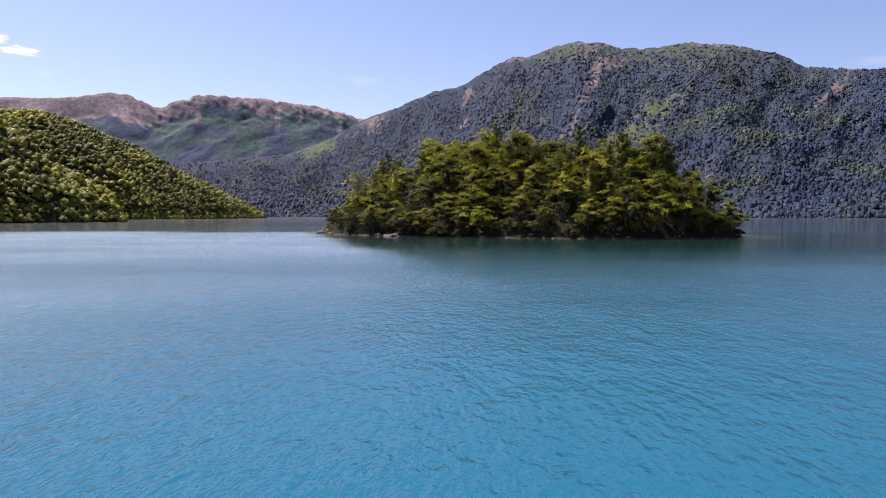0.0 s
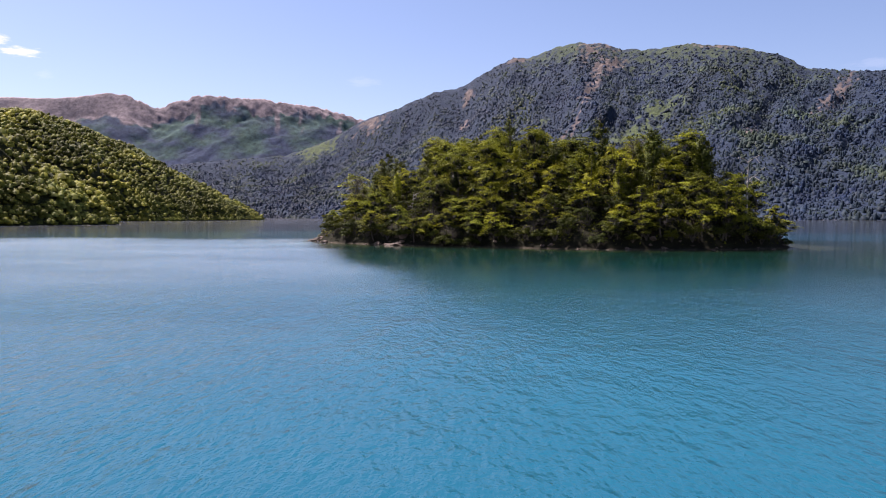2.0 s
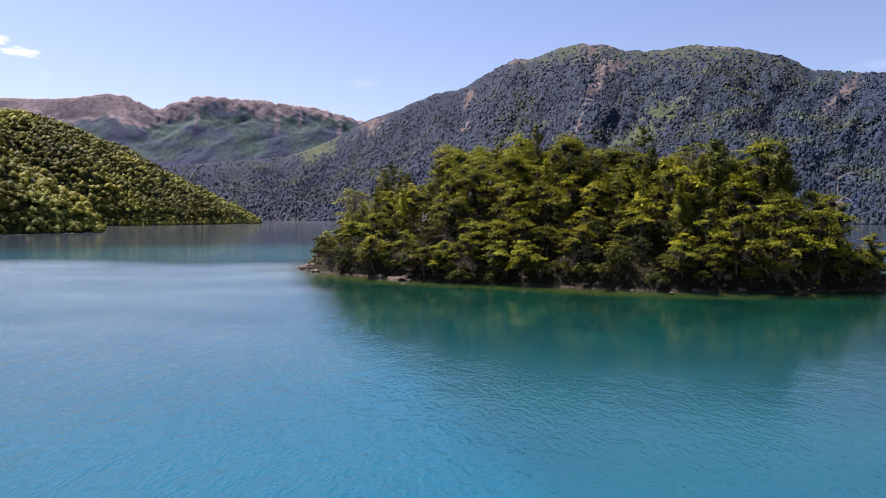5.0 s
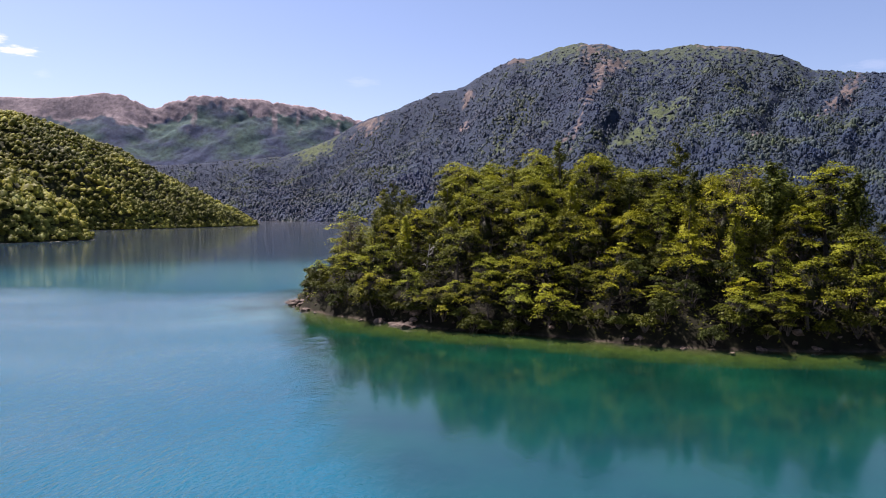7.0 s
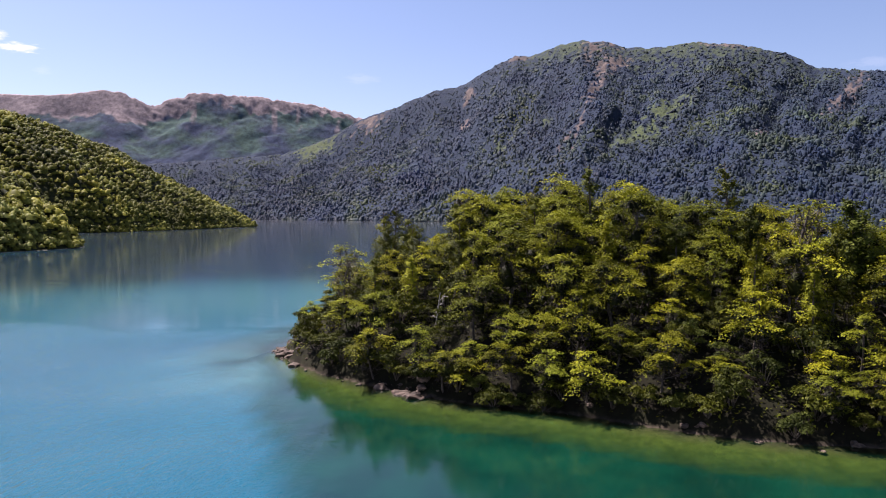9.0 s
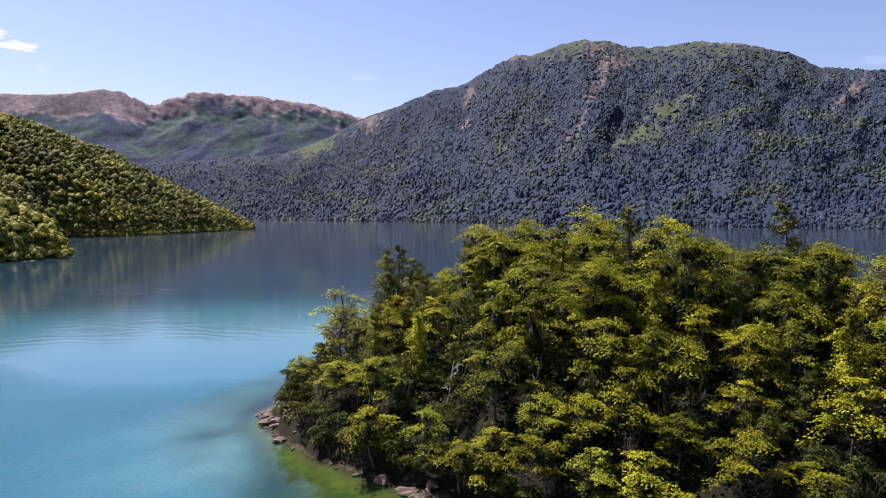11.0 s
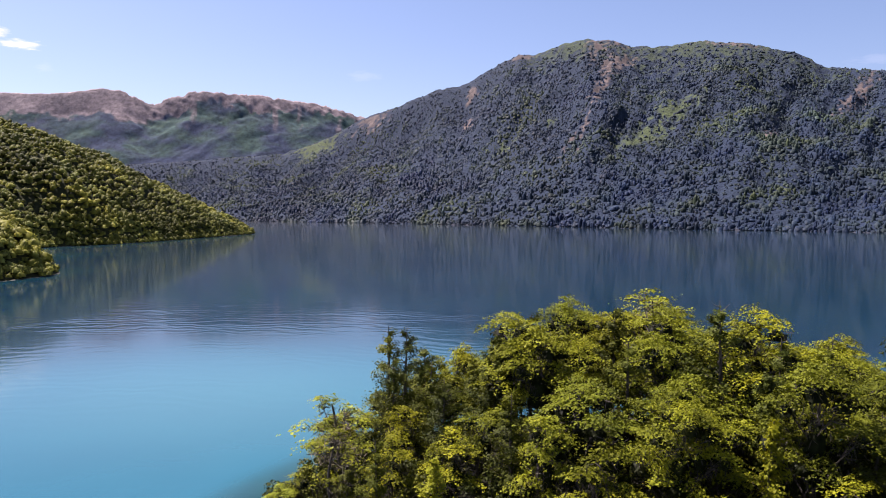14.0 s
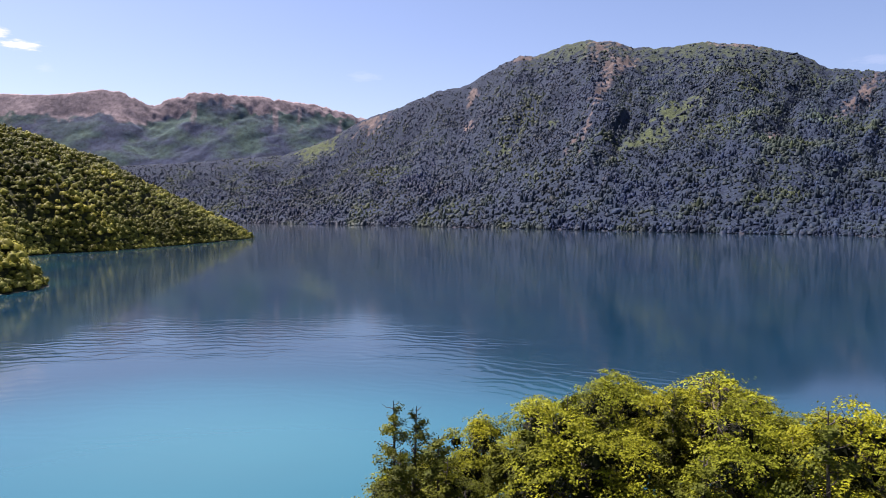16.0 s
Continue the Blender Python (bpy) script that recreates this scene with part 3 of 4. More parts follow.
MOUNT_ROCK = ((0.213, 0.95, 0.010, 0.08, 0.08), (0.227, 0.80, 0.009, 0.10, 0.02), (0.219, 0.70, 0.007, 0.10, 0.10), (0.203, 0.50, 0.004, 0.14, 0.09), (0.184, 0.38, 0.004, 0.07, 0.2),
              (0.248, 0.85, 0.012, 0.06, 0.25), (0.040, 0.90, 0.005, 0.04, 0.05), (0.036, 0.74, 0.006, 0.06, 0.05), (0.107, 0.985, 0.013, 0.03, 0.0), (0.24, 0.985, 0.012, 0.025, 0.0),
              (0.586, 0.88, 0.010, 0.09, 0.1), (0.565, 0.75, 0.012, 0.07, 0.1), (0.455, 0.42, 0.008, 0.05, 0.1), (0.40, 0.985, 0.03, 0.018, 0.0), (-0.10, 0.95, 0.02, 0.05, 0.0))
MOUNT_SCRUB = ((0.316, 0.57, 0.034, 0.085, 0.3), (0.288, 0.46, 0.036, 0.075, 0.3), (0.262, 0.395, 0.018, 0.045, 0.3), (-0.176, 0.935, 0.035, 0.08, 0.0),
               (0.147, 0.534, 0.010, 0.025, 0.2), (0.09, 0.45, 0.02, 0.04, 0.1))

MOUNT_HEATH = ((0.18, 1.0, 0.06, 0.13, 0.0), (0.36, 0.99, 0.14, 0.17, 0.0))


def cover_mount(a, v):
    beach = np.clip(1 - v / 0.003, 0, 1) * np.clip(fbm(a * 70, a * 0, 3, 77) * 4 - 0.5, 0, 0.35)
    return np.maximum(blot(a, v, MOUNT_ROCK), beach), np.maximum(blot(a, v, MOUNT_SCRUB, 1.3), 0.7 * blot(a, v, MOUNT_HEATH, 1.6))


def cover_range(a, v):
    edge = np.interp(a, (-0.62, -0.45, -0.42, -0.36, -0.30, -0.22, -0.14), (0.80, 0.73, 0.80, 0.88, 0.90, 0.85, 0.9))
    rock = np.clip((v - edge + np.interp(a, (-0.45, -0.36), (0.10, 0.17)) * fbm(a * 60, v * 7, 5, 61)) * 40, 0, 1)
    streak = np.clip((fbm(a * 90, v * 4, 4, 66) - 0.32) * 6, 0, 1) * np.clip((v - 0.6) * 5, 0, 1)
    scrub = np.clip(0.5 + 1.8 * fbm(a * 26, v * 9, 4, 62), 0, 1)
    return np.maximum(rock, streak * 0.8), scrub


def build_slope(name, slope, cover, mat, a0, a1, na, nv, label):
    av, vv = np.linspace(a0, a1, na), np.concatenate([[-0.06], np.linspace(0, 1, nv), [1.06, 1.2]])
    a, v = np.meshgrid(av, vv, indexing="ij")
    x, y, z = slope.at(a, v)
    rock, scrub = cover(a, v)
    me = mesh_of(name, np.stack([x, y, z], -1).reshape(-1, 3), grid_faces(*a.shape), mat, True, {"rock": rock, "scrub": scrub})
    tagged(new(name, me), label, "mountain", kind="structure")


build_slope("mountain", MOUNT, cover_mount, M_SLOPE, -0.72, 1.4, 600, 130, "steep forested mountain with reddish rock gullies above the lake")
build_slope("mountain_range", RANGE, cover_range, M_RANGE, -1.0, 0.05, 420, 90, "distant range with bare reddish crags over haze-blue green slopes")


# ---- far woods ----
def domes(points, radius, height):
    """Small crowns, 15 faces each, with uneven outlines."""
    n = len(points)
    ang = np.arange(5) / 5 * 2 * np.pi
    ring = np.stack([np.cos(ang), np.sin(ang)], -1)
    v = np.zeros((n, 11, 3))
    for k, (r, h) in enumerate(((0.95, -0.1), (0.78, 0.55))):
        jit = rng.uniform(0.6, 1.35, (n, 5, 1))
        v[:, 5 * k:5 * k + 5, :2] = ring[None] * jit * r * radius[:, None, None]
        v[:, 5 * k:5 * k + 5, 2] = h * height[:, None] * rng.uniform(0.6, 1.3, (n, 5))
    v[:, 10, :2] = rng.uniform(-0.25, 0.25, (n, 2)) * radius[:, None]
    v[:, 10, 2] = height
    v += points[:, None, :]
    i = np.arange(5)
    j = (i + 1) % 5
    f = np.concatenate([np.stack([i, j, j + 5], -1), np.stack([i, j + 5, i + 5], -1), np.stack([i + 5, j + 5, np.full(5, 10)], -1)])
    return v.reshape(-1, 3), (f[None] + 11 * np.arange(n)[:, None, None]).reshape(-1, 3)


def puffs(points, radius, height, sides):
    """Rounded crowns with uneven shoulders, for smooth shading."""
    n = len(points)
    ang = np.arange(sides) / sides * 2 * np.pi
    ring = np.stack([np.cos(ang), np.sin(ang)], -1)
    v = np.zeros((n, 2 * sides + 1, 3))
    for k, (r, h) in enumerate(((1.0, -0.12), (0.74, 0.62))):
        at = slice(sides * k, sides * (k + 1))
        v[:, at, :2] = ring[None] * rng.uniform(0.72, 1.25, (n, sides, 1)) * r * radius[:, None, None]
        v[:, at, 2] = h * height[:, None] * rng.uniform(0.75, 1.2, (n, sides))
    v[:, 2 * sides, :2] = rng.uniform(-0.25, 0.25, (n, 2)) * radius[:, None]
    v[:, 2 * sides, 2] = height
    v += points[:, None, :]
    i = np.arange(sides)
    j = (i + 1) % sides
    f = np.concatenate([np.stack([i, j, j + sides], -1), np.stack([i, j + sides, i + sides], -1), np.stack([i + sides, j + sides, np.full(sides, 2 * sides)], -1)])
    return v.reshape(-1, 3), (f[None] + (2 * sides + 1) * np.arange(n)[:, None, None]).reshape(-1, 3)


def build_mountain_forest():
    n = 100000
    a, v = rng.uniform(-0.46, 0.70, n), rng.uniform(0.002, 1.0, n)
    v[:4500] = rng.uniform(0.0003, 0.012, 4500)          # a close fringe along the water
    near = np.interp(a, MOUNT.b, MOUNT.foot)
    far = np.interp(a, MOUNT.b, MOUNT.ridge)
    keep = rng.uniform(0, 1, n) < (near + (far - near) * v) / 3800 * (far - near) / 1300
    rock, scrub = cover_mount(a, v)
    keep &= (rock < 0.3) & (rng.uniform(0, 1, n) > scrub * 0.93) & (rng.uniform(0, 1, n) > np.clip((v - 0.85) * 4.5, 0, 0.75))
    a, v = a[keep], v[keep]
    x, y, z = MOUNT.at(a, v)
    grove = fbm(x / 90, y / 90, 4, 29) + rng.normal(0, 0.22, len(a)) > -0.62
    a, v, x, y, z = a[grove], v[grove], x[grove], y[grove], z[grove]
    r = (2.2 + 5.2 * rng.uniform(0, 1, len(a)) ** 2.2) * (1 - 0.15 * v) * (1 + 0.45 * fbm(x / 55, y / 55, 3, 19))
    high, at = r * rng.uniform(0.65, 1.3, len(a)) * (1 - 0.5 * np.clip((v - 0.8) * 5, 0, 1)), np.stack([x, y, z], -1)
    bent = a - 0.11 * v
    tone = 0.84 * rng.normal(1.0, 0.12, len(a)) * (1 + 0.5 * fbm(bent * 22, v * 5, 4, 37) + 0.25 * fbm(x / 40, y / 40, 3, 36))
    tone = np.clip(tone * np.interp(v, (0, 0.3, 0.7, 1), (0.90, 0.93, 1.0, 1.1)), 0.35, 1.9)
    slim = rng.uniform(0, 1, len(a)) < 0.4
    kin = np.clip(0.52 + 0.3 * np.clip((v - 0.4) * 2, 0, 1) + 0.8 * fbm(bent * 30, v * 8, 4, 35) + rng.normal(0, 0.22, len(a)), 0, 1)
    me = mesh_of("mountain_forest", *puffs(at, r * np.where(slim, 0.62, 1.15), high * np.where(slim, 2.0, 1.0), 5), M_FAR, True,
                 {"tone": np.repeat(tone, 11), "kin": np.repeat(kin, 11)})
    tagged(new("mountain_forest", me), "dense haze-blue forest covering the mountain side", "forest", kind="stuff")


def cards(centres, normals, wide, long, jitter=0.5):
    """Small pointed leaf sprays lying across the normals."""
    n = len(centres)
    nrm = normals + jitter * rng.normal(size=(n, 3))
    nrm /= np.linalg.norm(nrm, axis=1, keepdims=True)
    u = np.cross(nrm, rng.normal(size=(n, 3)))
    u /= np.linalg.norm(u, axis=1, keepdims=True) + 1e-9
    w = np.cross(nrm, u)
    u, w = u * np.reshape(long, (-1, 1)), w * np.reshape(wide, (-1, 1))
    skew = rng.uniform(-0.35, 0.35, (n, 1))
    v = np.stack([centres - u, centres + w + u * skew, centres + u, centres - w + u * skew], 1)
    return v.reshape(-1, 3), np.arange(4 * n).reshape(n, 4)


def tufts(centres, normals, wide, long, jitter=0.5):
    """The same as single pointed blades."""
    v, f = cards(centres, normals, wide, long, jitter)
    return v.reshape(-1, 4, 3)[:, [1, 2, 3]].reshape(-1, 3), np.arange(3 * len(f)).reshape(-1, 3)


def crowns_of_cards(points, radius, height, each, lift=0.25, leaf=1.0):
    n = len(points)
    th = rng.uniform(0, 2 * np.pi, (n, each))
    up = rng.uniform(-0.35, 1, (n, each))
    flat = np.sqrt(np.maximum(1 - up * up, 0))
    out = np.stack([np.cos(th) * flat, np.sin(th) * flat, up], -1)
    lump = 0.82 + 0.3 * np.sin(3 * th + 6.3 * rng.uniform(size=(n, 1))) * np.cos(4 * up + 6.3 * rng.uniform(size=(n, 1))) + rng.uniform(-0.1, 0.1, (n, each))
    at = points[:, None] + out * lump[..., None] * np.stack([radius, radius, height], -1)[:, None]
    size = leaf * rng.uniform(0.20, 0.38, (n, each)) * radius[:, None]
    v, f = cards(at.reshape(-1, 3), (out + (0, 0, lift)).reshape(-1, 3), size.ravel() * 0.8, size.ravel(), 0.34)
    return v.reshape(-1, 4, 3)[:, :3].reshape(-1, 3), np.arange(3 * len(f)).reshape(-1, 3)


def build_hill_forest():
    step = 6.0
    gx, gy = np.meshgrid(np.arange(-820, -200, step), np.arange(300, 1240, step), indexing="ij")
    x, y = (gx + rng.uniform(-3, 3, gx.shape)).ravel(), (gy + rng.uniform(-3, 3, gx.shape)).ravel()
    d = shore_distance(HILL, x, y)
    keep = (d > 0.2) & (d < 300)
    x, y, d = x[keep], y[keep], d[keep]
    z = hill_ground(x, y, d)
    # what lies behind the crest is never seen
    keep = (x > -0.66 * y - 40)
    x, y, z, d = x[keep], y[keep], z[keep], d[keep]
    # lower growth along the shore
    sx, sy = rng.uniform(-420, -200, 60000), rng.uniform(380, 1240, 60000)
    sd = shore_distance(HILL, sx, sy)
    ok = (sd > 0.3) & (sd < 26) & (sx > -0.66 * sy - 40)
    sx, sy, sd = sx[ok][:3600], sy[ok][:3600], sd[ok][:3600]
    r = np.concatenate([rng.uniform(2.8, 5.4, len(x)) * np.clip(0.7 + d / 25, 0.7, 1), rng.uniform(1.8, 3.6, len(sx))])
    x, y, d = np.concatenate([x, sx]), np.concatenate([y, sy]), np.concatenate([d, sd])
    z = np.concatenate([z, hill_ground(sx, sy, sd)])
    h = r * rng.uniform(0.9, 1.6, len(x))
    at = np.stack([x, y, z + np.clip(d / 6, 0.1, 1) * 2.0 + h * 0.3], -1)
    lobe = np.repeat(at, 2, 0) + rng.normal(0, 1, (2 * len(at), 3)) * np.repeat(r, 2)[:, None] * (0.34, 0.34, 0.20)
    lr = np.repeat(r, 2) * rng.uniform(0.55, 0.86, 2 * len(at))
    tone = np.repeat(np.clip(rng.normal(1.18, 0.2, len(at)) * (1 + 0.35 * fbm(x / 30, y / 30, 3, 38)), 0.4, 1.9), 2)
    kin = np.clip(np.repeat(0.5 + 0.6 * fbm(x / 45, y / 45, 3, 33), 2) + np.repeat(rng.normal(0, 0.25, len(at)), 2), 0, 1)
    # inner puffs take 0.72 of the tone: shade under the leaf cards, as colour
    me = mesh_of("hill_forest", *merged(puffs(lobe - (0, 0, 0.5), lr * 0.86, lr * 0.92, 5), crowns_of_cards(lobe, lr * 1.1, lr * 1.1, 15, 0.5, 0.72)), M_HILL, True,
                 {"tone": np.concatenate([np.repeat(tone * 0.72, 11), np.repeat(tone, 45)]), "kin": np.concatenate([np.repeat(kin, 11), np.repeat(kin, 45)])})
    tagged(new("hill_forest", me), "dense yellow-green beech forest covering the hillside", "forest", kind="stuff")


build_mountain_forest()
build_hill_forest()


# ---- trees of the island ----
def tube(path, radii, sides=6):
    """A tapered limb along a path."""
    p, r = np.array(path, float), np.array(radii, float)
    n = len(p)
    t = np.gradient(p, axis=0)
    t /= np.linalg.norm(t, axis=1, keepdims=True) + 1e-9
    ref = np.array([0.31, 0.95, 0.05])
    u = np.cross(t, ref)
    u /= np.linalg.norm(u, axis=1, keepdims=True) + 1e-9
    w = np.cross(t, u)
    ang = np.arange(sides) / sides * 2 * np.pi
    v = p[:, None] + r[:, None, None] * (np.cos(ang)[None, :, None] * u[:, None] + np.sin(ang)[None, :, None] * w[:, None])
    i = np.arange(n * sides).reshape(n, sides)
    f = np.stack([i[:-1], np.roll(i[:-1], -1, 1), np.roll(i[1:], -1, 1), i[1:]], -1).reshape(-1, 4)
    return v.reshape(-1, 3), f


def joined(pieces):
    vs, fs, at = [], [], 0
    for v, f in pieces:
        vs.append(v)
        fs.append(f + at)
        at += len(v)
    return np.concatenate(vs), np.concatenate(fs)


def wander(start, end, bend, steps=6):
    t = np.linspace(0, 1, steps)[:, None]
    p = np.array(start, float) * (1 - t) + np.array(end, float) * t
    return p + np.sin(t * np.pi) * np.array(bend, float) + np.sin(t * 2 * np.pi) * rng.normal(0, 0.05, 3)


def spray_plate(centre, way, r, leaves, seed):
    """One flat fan of twigs: a thin, ragged, drooping sheet of small leaves that reaches out along way."""
    m = max(12, int(leaves * r ** 1.6))
    q, ang = np.sqrt(rng.uniform(0, 1.15, m)), rng.uniform(0, 2 * np.pi, m)
    edge = 1 + 0.28 * np.sin(ang * rng.integers(3, 6) + rng.uniform(0, 6)) + 0.18 * np.sin(ang * rng.integers(7, 11) + rng.uniform(0, 6))
    along, across = 1.25 * q * r * edge * np.cos(ang), 0.85 * q * r * edge * np.sin(ang)
    fan = fbm(along * 2.6 + 7 * seed, across * 2.6, 2, 5)
    dz = 0.16 * fan - 0.22 * r * q ** 2 + rng.uniform(-0.55, 0.2) * along + rng.normal(0, 0.25) * across + rng.normal(0, 0.07, m)
    at = centre + np.stack([along * way[0] - across * way[1], along * way[1] + across * way[0], dz], -1)
    nrm = np.stack([0.5 * (at[:, 0] - centre[0]) / r, 0.5 * (at[:, 1] - centre[1]) / r, np.ones(m)], -1)
    ok = fan > -0.36
    return at[ok], nrm[ok]


def beech_tree(height, radius, lean, limbs, leaves, sparse=False):
    """Southern beech: forked trunk, bare limbs and twigs within, and clusters of flat layered sprays round the outside."""
    base = new("beech_tree")
    low = 0.36 if height < 9.5 else 0.46
    top = np.array([lean * height * 0.14, rng.normal(0, 0.3), height * (0.82 if sparse else 0.88)])
    trunk = wander((0, 0, -0.6), top, rng.normal(0, 0.4, 3) * (1, 1, 0), 8)
    wood = [tube(trunk, np.linspace(0.022 * height, 0.05, 8), 7)]
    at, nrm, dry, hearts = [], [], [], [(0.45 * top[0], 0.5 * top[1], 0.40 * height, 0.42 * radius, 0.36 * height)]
    for k in range(limbs):
        f = low + (1 - low) * (k + rng.uniform(0.2, 0.8)) / limbs
        spread = radius * (0.62 + 0.42 * math.sin(math.pi * min(1.0, f))) * (1.0 if f < 0.75 else 1.0 - 2.1 * (f - 0.75))
        th = k * 2.4 + rng.uniform(-0.6, 0.6)
        reach = spread * rng.uniform(0.5, 0.9)
        spine = trunk[0] + (top - trunk[0]) * f
        end = spine + (math.cos(th) * reach, math.sin(th) * reach, height * rng.uniform(0.0, 0.06))
        start = trunk[0] + (top - trunk[0]) * max(0.12, f - rng.uniform(0.14, 0.24))
        wood.append(tube(wander(start, end, (0, 0, -0.2), 5), np.linspace(0.010 * height * (1.25 - f), 0.03, 5), 4))
        rc = radius * rng.uniform(0.30, 0.50) * (0.85 if sparse else 1.0)
        for p in range(5 if sparse else 7):
            a, rr = rng.uniform(0, 2 * np.pi), rc * math.sqrt(rng.uniform(0, 1))
            seat = end + (math.cos(a) * rr, math.sin(a) * rr, 0.75 * rc * (1 - (rr / rc) ** 2) * rng.uniform(0.5, 1.1) + rng.normal(0, 0.12))
            out = np.array([math.cos(th) * reach + math.cos(a) * rr, math.sin(th) * reach + math.sin(a) * rr])
            pl, pn = spray_plate(seat, out / (np.linalg.norm(out) + 1e-6), rc * rng.uniform(0.5, 0.85), leaves, 9 * k + p)
            at.append(pl)
            nrm.append(pn)
            wood.append(tube(wander(start + (end - start) * rng.uniform(0.6, 0.95), seat, (0, 0, 0.05), 3), (0.035, 0.025, 0.012), 3))
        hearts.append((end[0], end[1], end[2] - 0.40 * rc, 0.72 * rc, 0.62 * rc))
        m = 46
        t = rng.uniform(0.25, 1.1, (m, 1))
        dry.append(start + (end - start) * t + rng.normal(0, 0.32 * rc + 0.1, (m, 3)) * (1, 1, 0.9) - (0, 0, 0.45))
    at, nrm, dry = np.concatenate(at), np.concatenate(nrm), np.concatenate(dry)
    if sparse:
        dry = dry + (0, 0, 0.4)
    size = rng.uniform(0.08, 0.20, len(at))
    hearts = np.array(hearts)
    part("trunk", mesh_of("trunk", *joined(wood), M_BARK, True), base)
    twigs = cards(dry, rng.normal(size=dry.shape), np.full(len(dry), 0.04), rng.uniform(0.2, 0.6, len(dry)), 0.2)
    part("twig_mass", mesh_of("twig_mass", *twigs, M_PALE if sparse else M_TWIG), base,
         "bare beige twigs" if sparse else "bare grey-brown twigs")["kind"] = "stuff"
    part("crown", mesh_of("crown", *tufts(at, nrm, size * 0.66, size, 0.36), M_LEAF), base)
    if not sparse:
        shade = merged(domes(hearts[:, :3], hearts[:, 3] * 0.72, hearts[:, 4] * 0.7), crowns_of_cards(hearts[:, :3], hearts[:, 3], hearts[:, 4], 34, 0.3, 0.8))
        part("inner_leaves", mesh_of("inner_leaves", *shade, M_INNER), base, "inner leaves coloured near-black as crown shade")["kind"] = "stuff"
    base["high"] = float(at[:, 2].max())
    if sparse:
        return tagged(base, "half-dead beech with a thin crown of beige twigs", "tree", "sparse beeches")
    return tagged(base, "bright green southern beech with flat layered sprays", "tree", "island beeches")


def cypress_tree(height, radius, leaves, young=False):
    """Slim upright conifer with short rising branches and gaps that show the stem."""
    base = new("cypress_tree")
    top = np.array([rng.normal(0, 0.2), rng.normal(0, 0.2), height])
    trunk = wander((0, 0, -0.5), top, rng.normal(0, 0.12, 3) * (1, 1, 0), 7)
    wood, at, nrm = [tube(trunk, np.linspace(0.020 * height, 0.03, 7), 6)], [], []
    k, f = 0, 0.12 if young else 0.26
    while f < 0.985:
        th = k * 2.4 + rng.uniform(-0.3, 0.3)
        wide = radius * ((1.0 - f) ** (0.85 if young else 0.5)) * rng.uniform(0.55, 1.35) + 0.12
        start = trunk[0] + (top - trunk[0]) * f
        end = start + np.array([math.cos(th) * wide, math.sin(th) * wide, wide * (0.25 if young else 0.6)])
        wood.append(tube(wander(start, end, (0, 0, -0.1), 4), np.linspace(0.05, 0.015, 4), 3))
        if young or rng.uniform() < 0.86:
            m = int(leaves * (0.4 + 0.6 * wide / radius))
            t = rng.uniform(0.12, 1.1, (m, 1))
            at.append(start + (end - start) * t + rng.normal(0, 0.08 + 0.10 * wide, (m, 3)) * (1, 1, 1.1))
            nrm.append(np.tile((math.cos(th), math.sin(th), 1.1), (m, 1)))
        k, f = k + 1, f + 0.022 + rng.uniform(0, 0.014)
    at, nrm = np.concatenate(at), np.concatenate(nrm)
    size = rng.uniform(0.11, 0.22, len(at))
    part("trunk", mesh_of("trunk", *joined(wood), M_BARK, True), base)
    part("crown", mesh_of("crown", *tufts(at, nrm, size * 0.6, size, 0.5), M_LEAF if young else M_LEAF_DARK), base)
    base["high"] = float(at[:, 2].max())
    if young:
        return tagged(base, "young light green conical tree on the wooded slope", "tree", "young conifers")
    return tagged(base, "slim dark green upright conifer rising above the beeches", "tree", "island conifers")


def shrub(height, radius, leaves, name="shore_shrub", label="rounded yellow-green shrub leaning over the stony shore", group="shore shrubs"):
    base = new(name)
    wood, at, nrm = [], [], []
    for k in range(9):
        th = k * 0.7 + rng.uniform(-0.3, 0.3)
        r = radius * rng.uniform(0.3, 0.8)
        end = np.array([math.cos(th) * r, math.sin(th) * r, height * rng.uniform(0.22, 0.82)])
        wood.append(tube(wander((0, 0, -0.3), end, (0, 0, 0.2), 5), np.linspace(0.07, 0.02, 5), 4))
        m = leaves
        off = rng.normal(0, 1, (m, 3))
        off /= np.linalg.norm(off, axis=1, keepdims=True)
        off[:, 2] = np.abs(off[:, 2]) * 0.8 - 0.15
        pr = radius * rng.uniform(0.34, 0.5)
        at.append(end + off * pr * rng.uniform(0.6, 1.05, (m, 1)) * (1, 1, 0.75))
        nrm.append(off + (0, 0, 0.6))
    at, nrm = np.concatenate(at), np.concatenate(nrm)
    size = rng.uniform(0.13, 0.25, len(at))
    part("stem", mesh_of("stem", *joined(wood), M_BARK, True), base)["kind"] = "stuff"
    part("crown", mesh_of("crown", *tufts(at, nrm, size * 0.6, size, 0.45), M_BUSH), base)
    return tagged(base, label, "shrub", group)


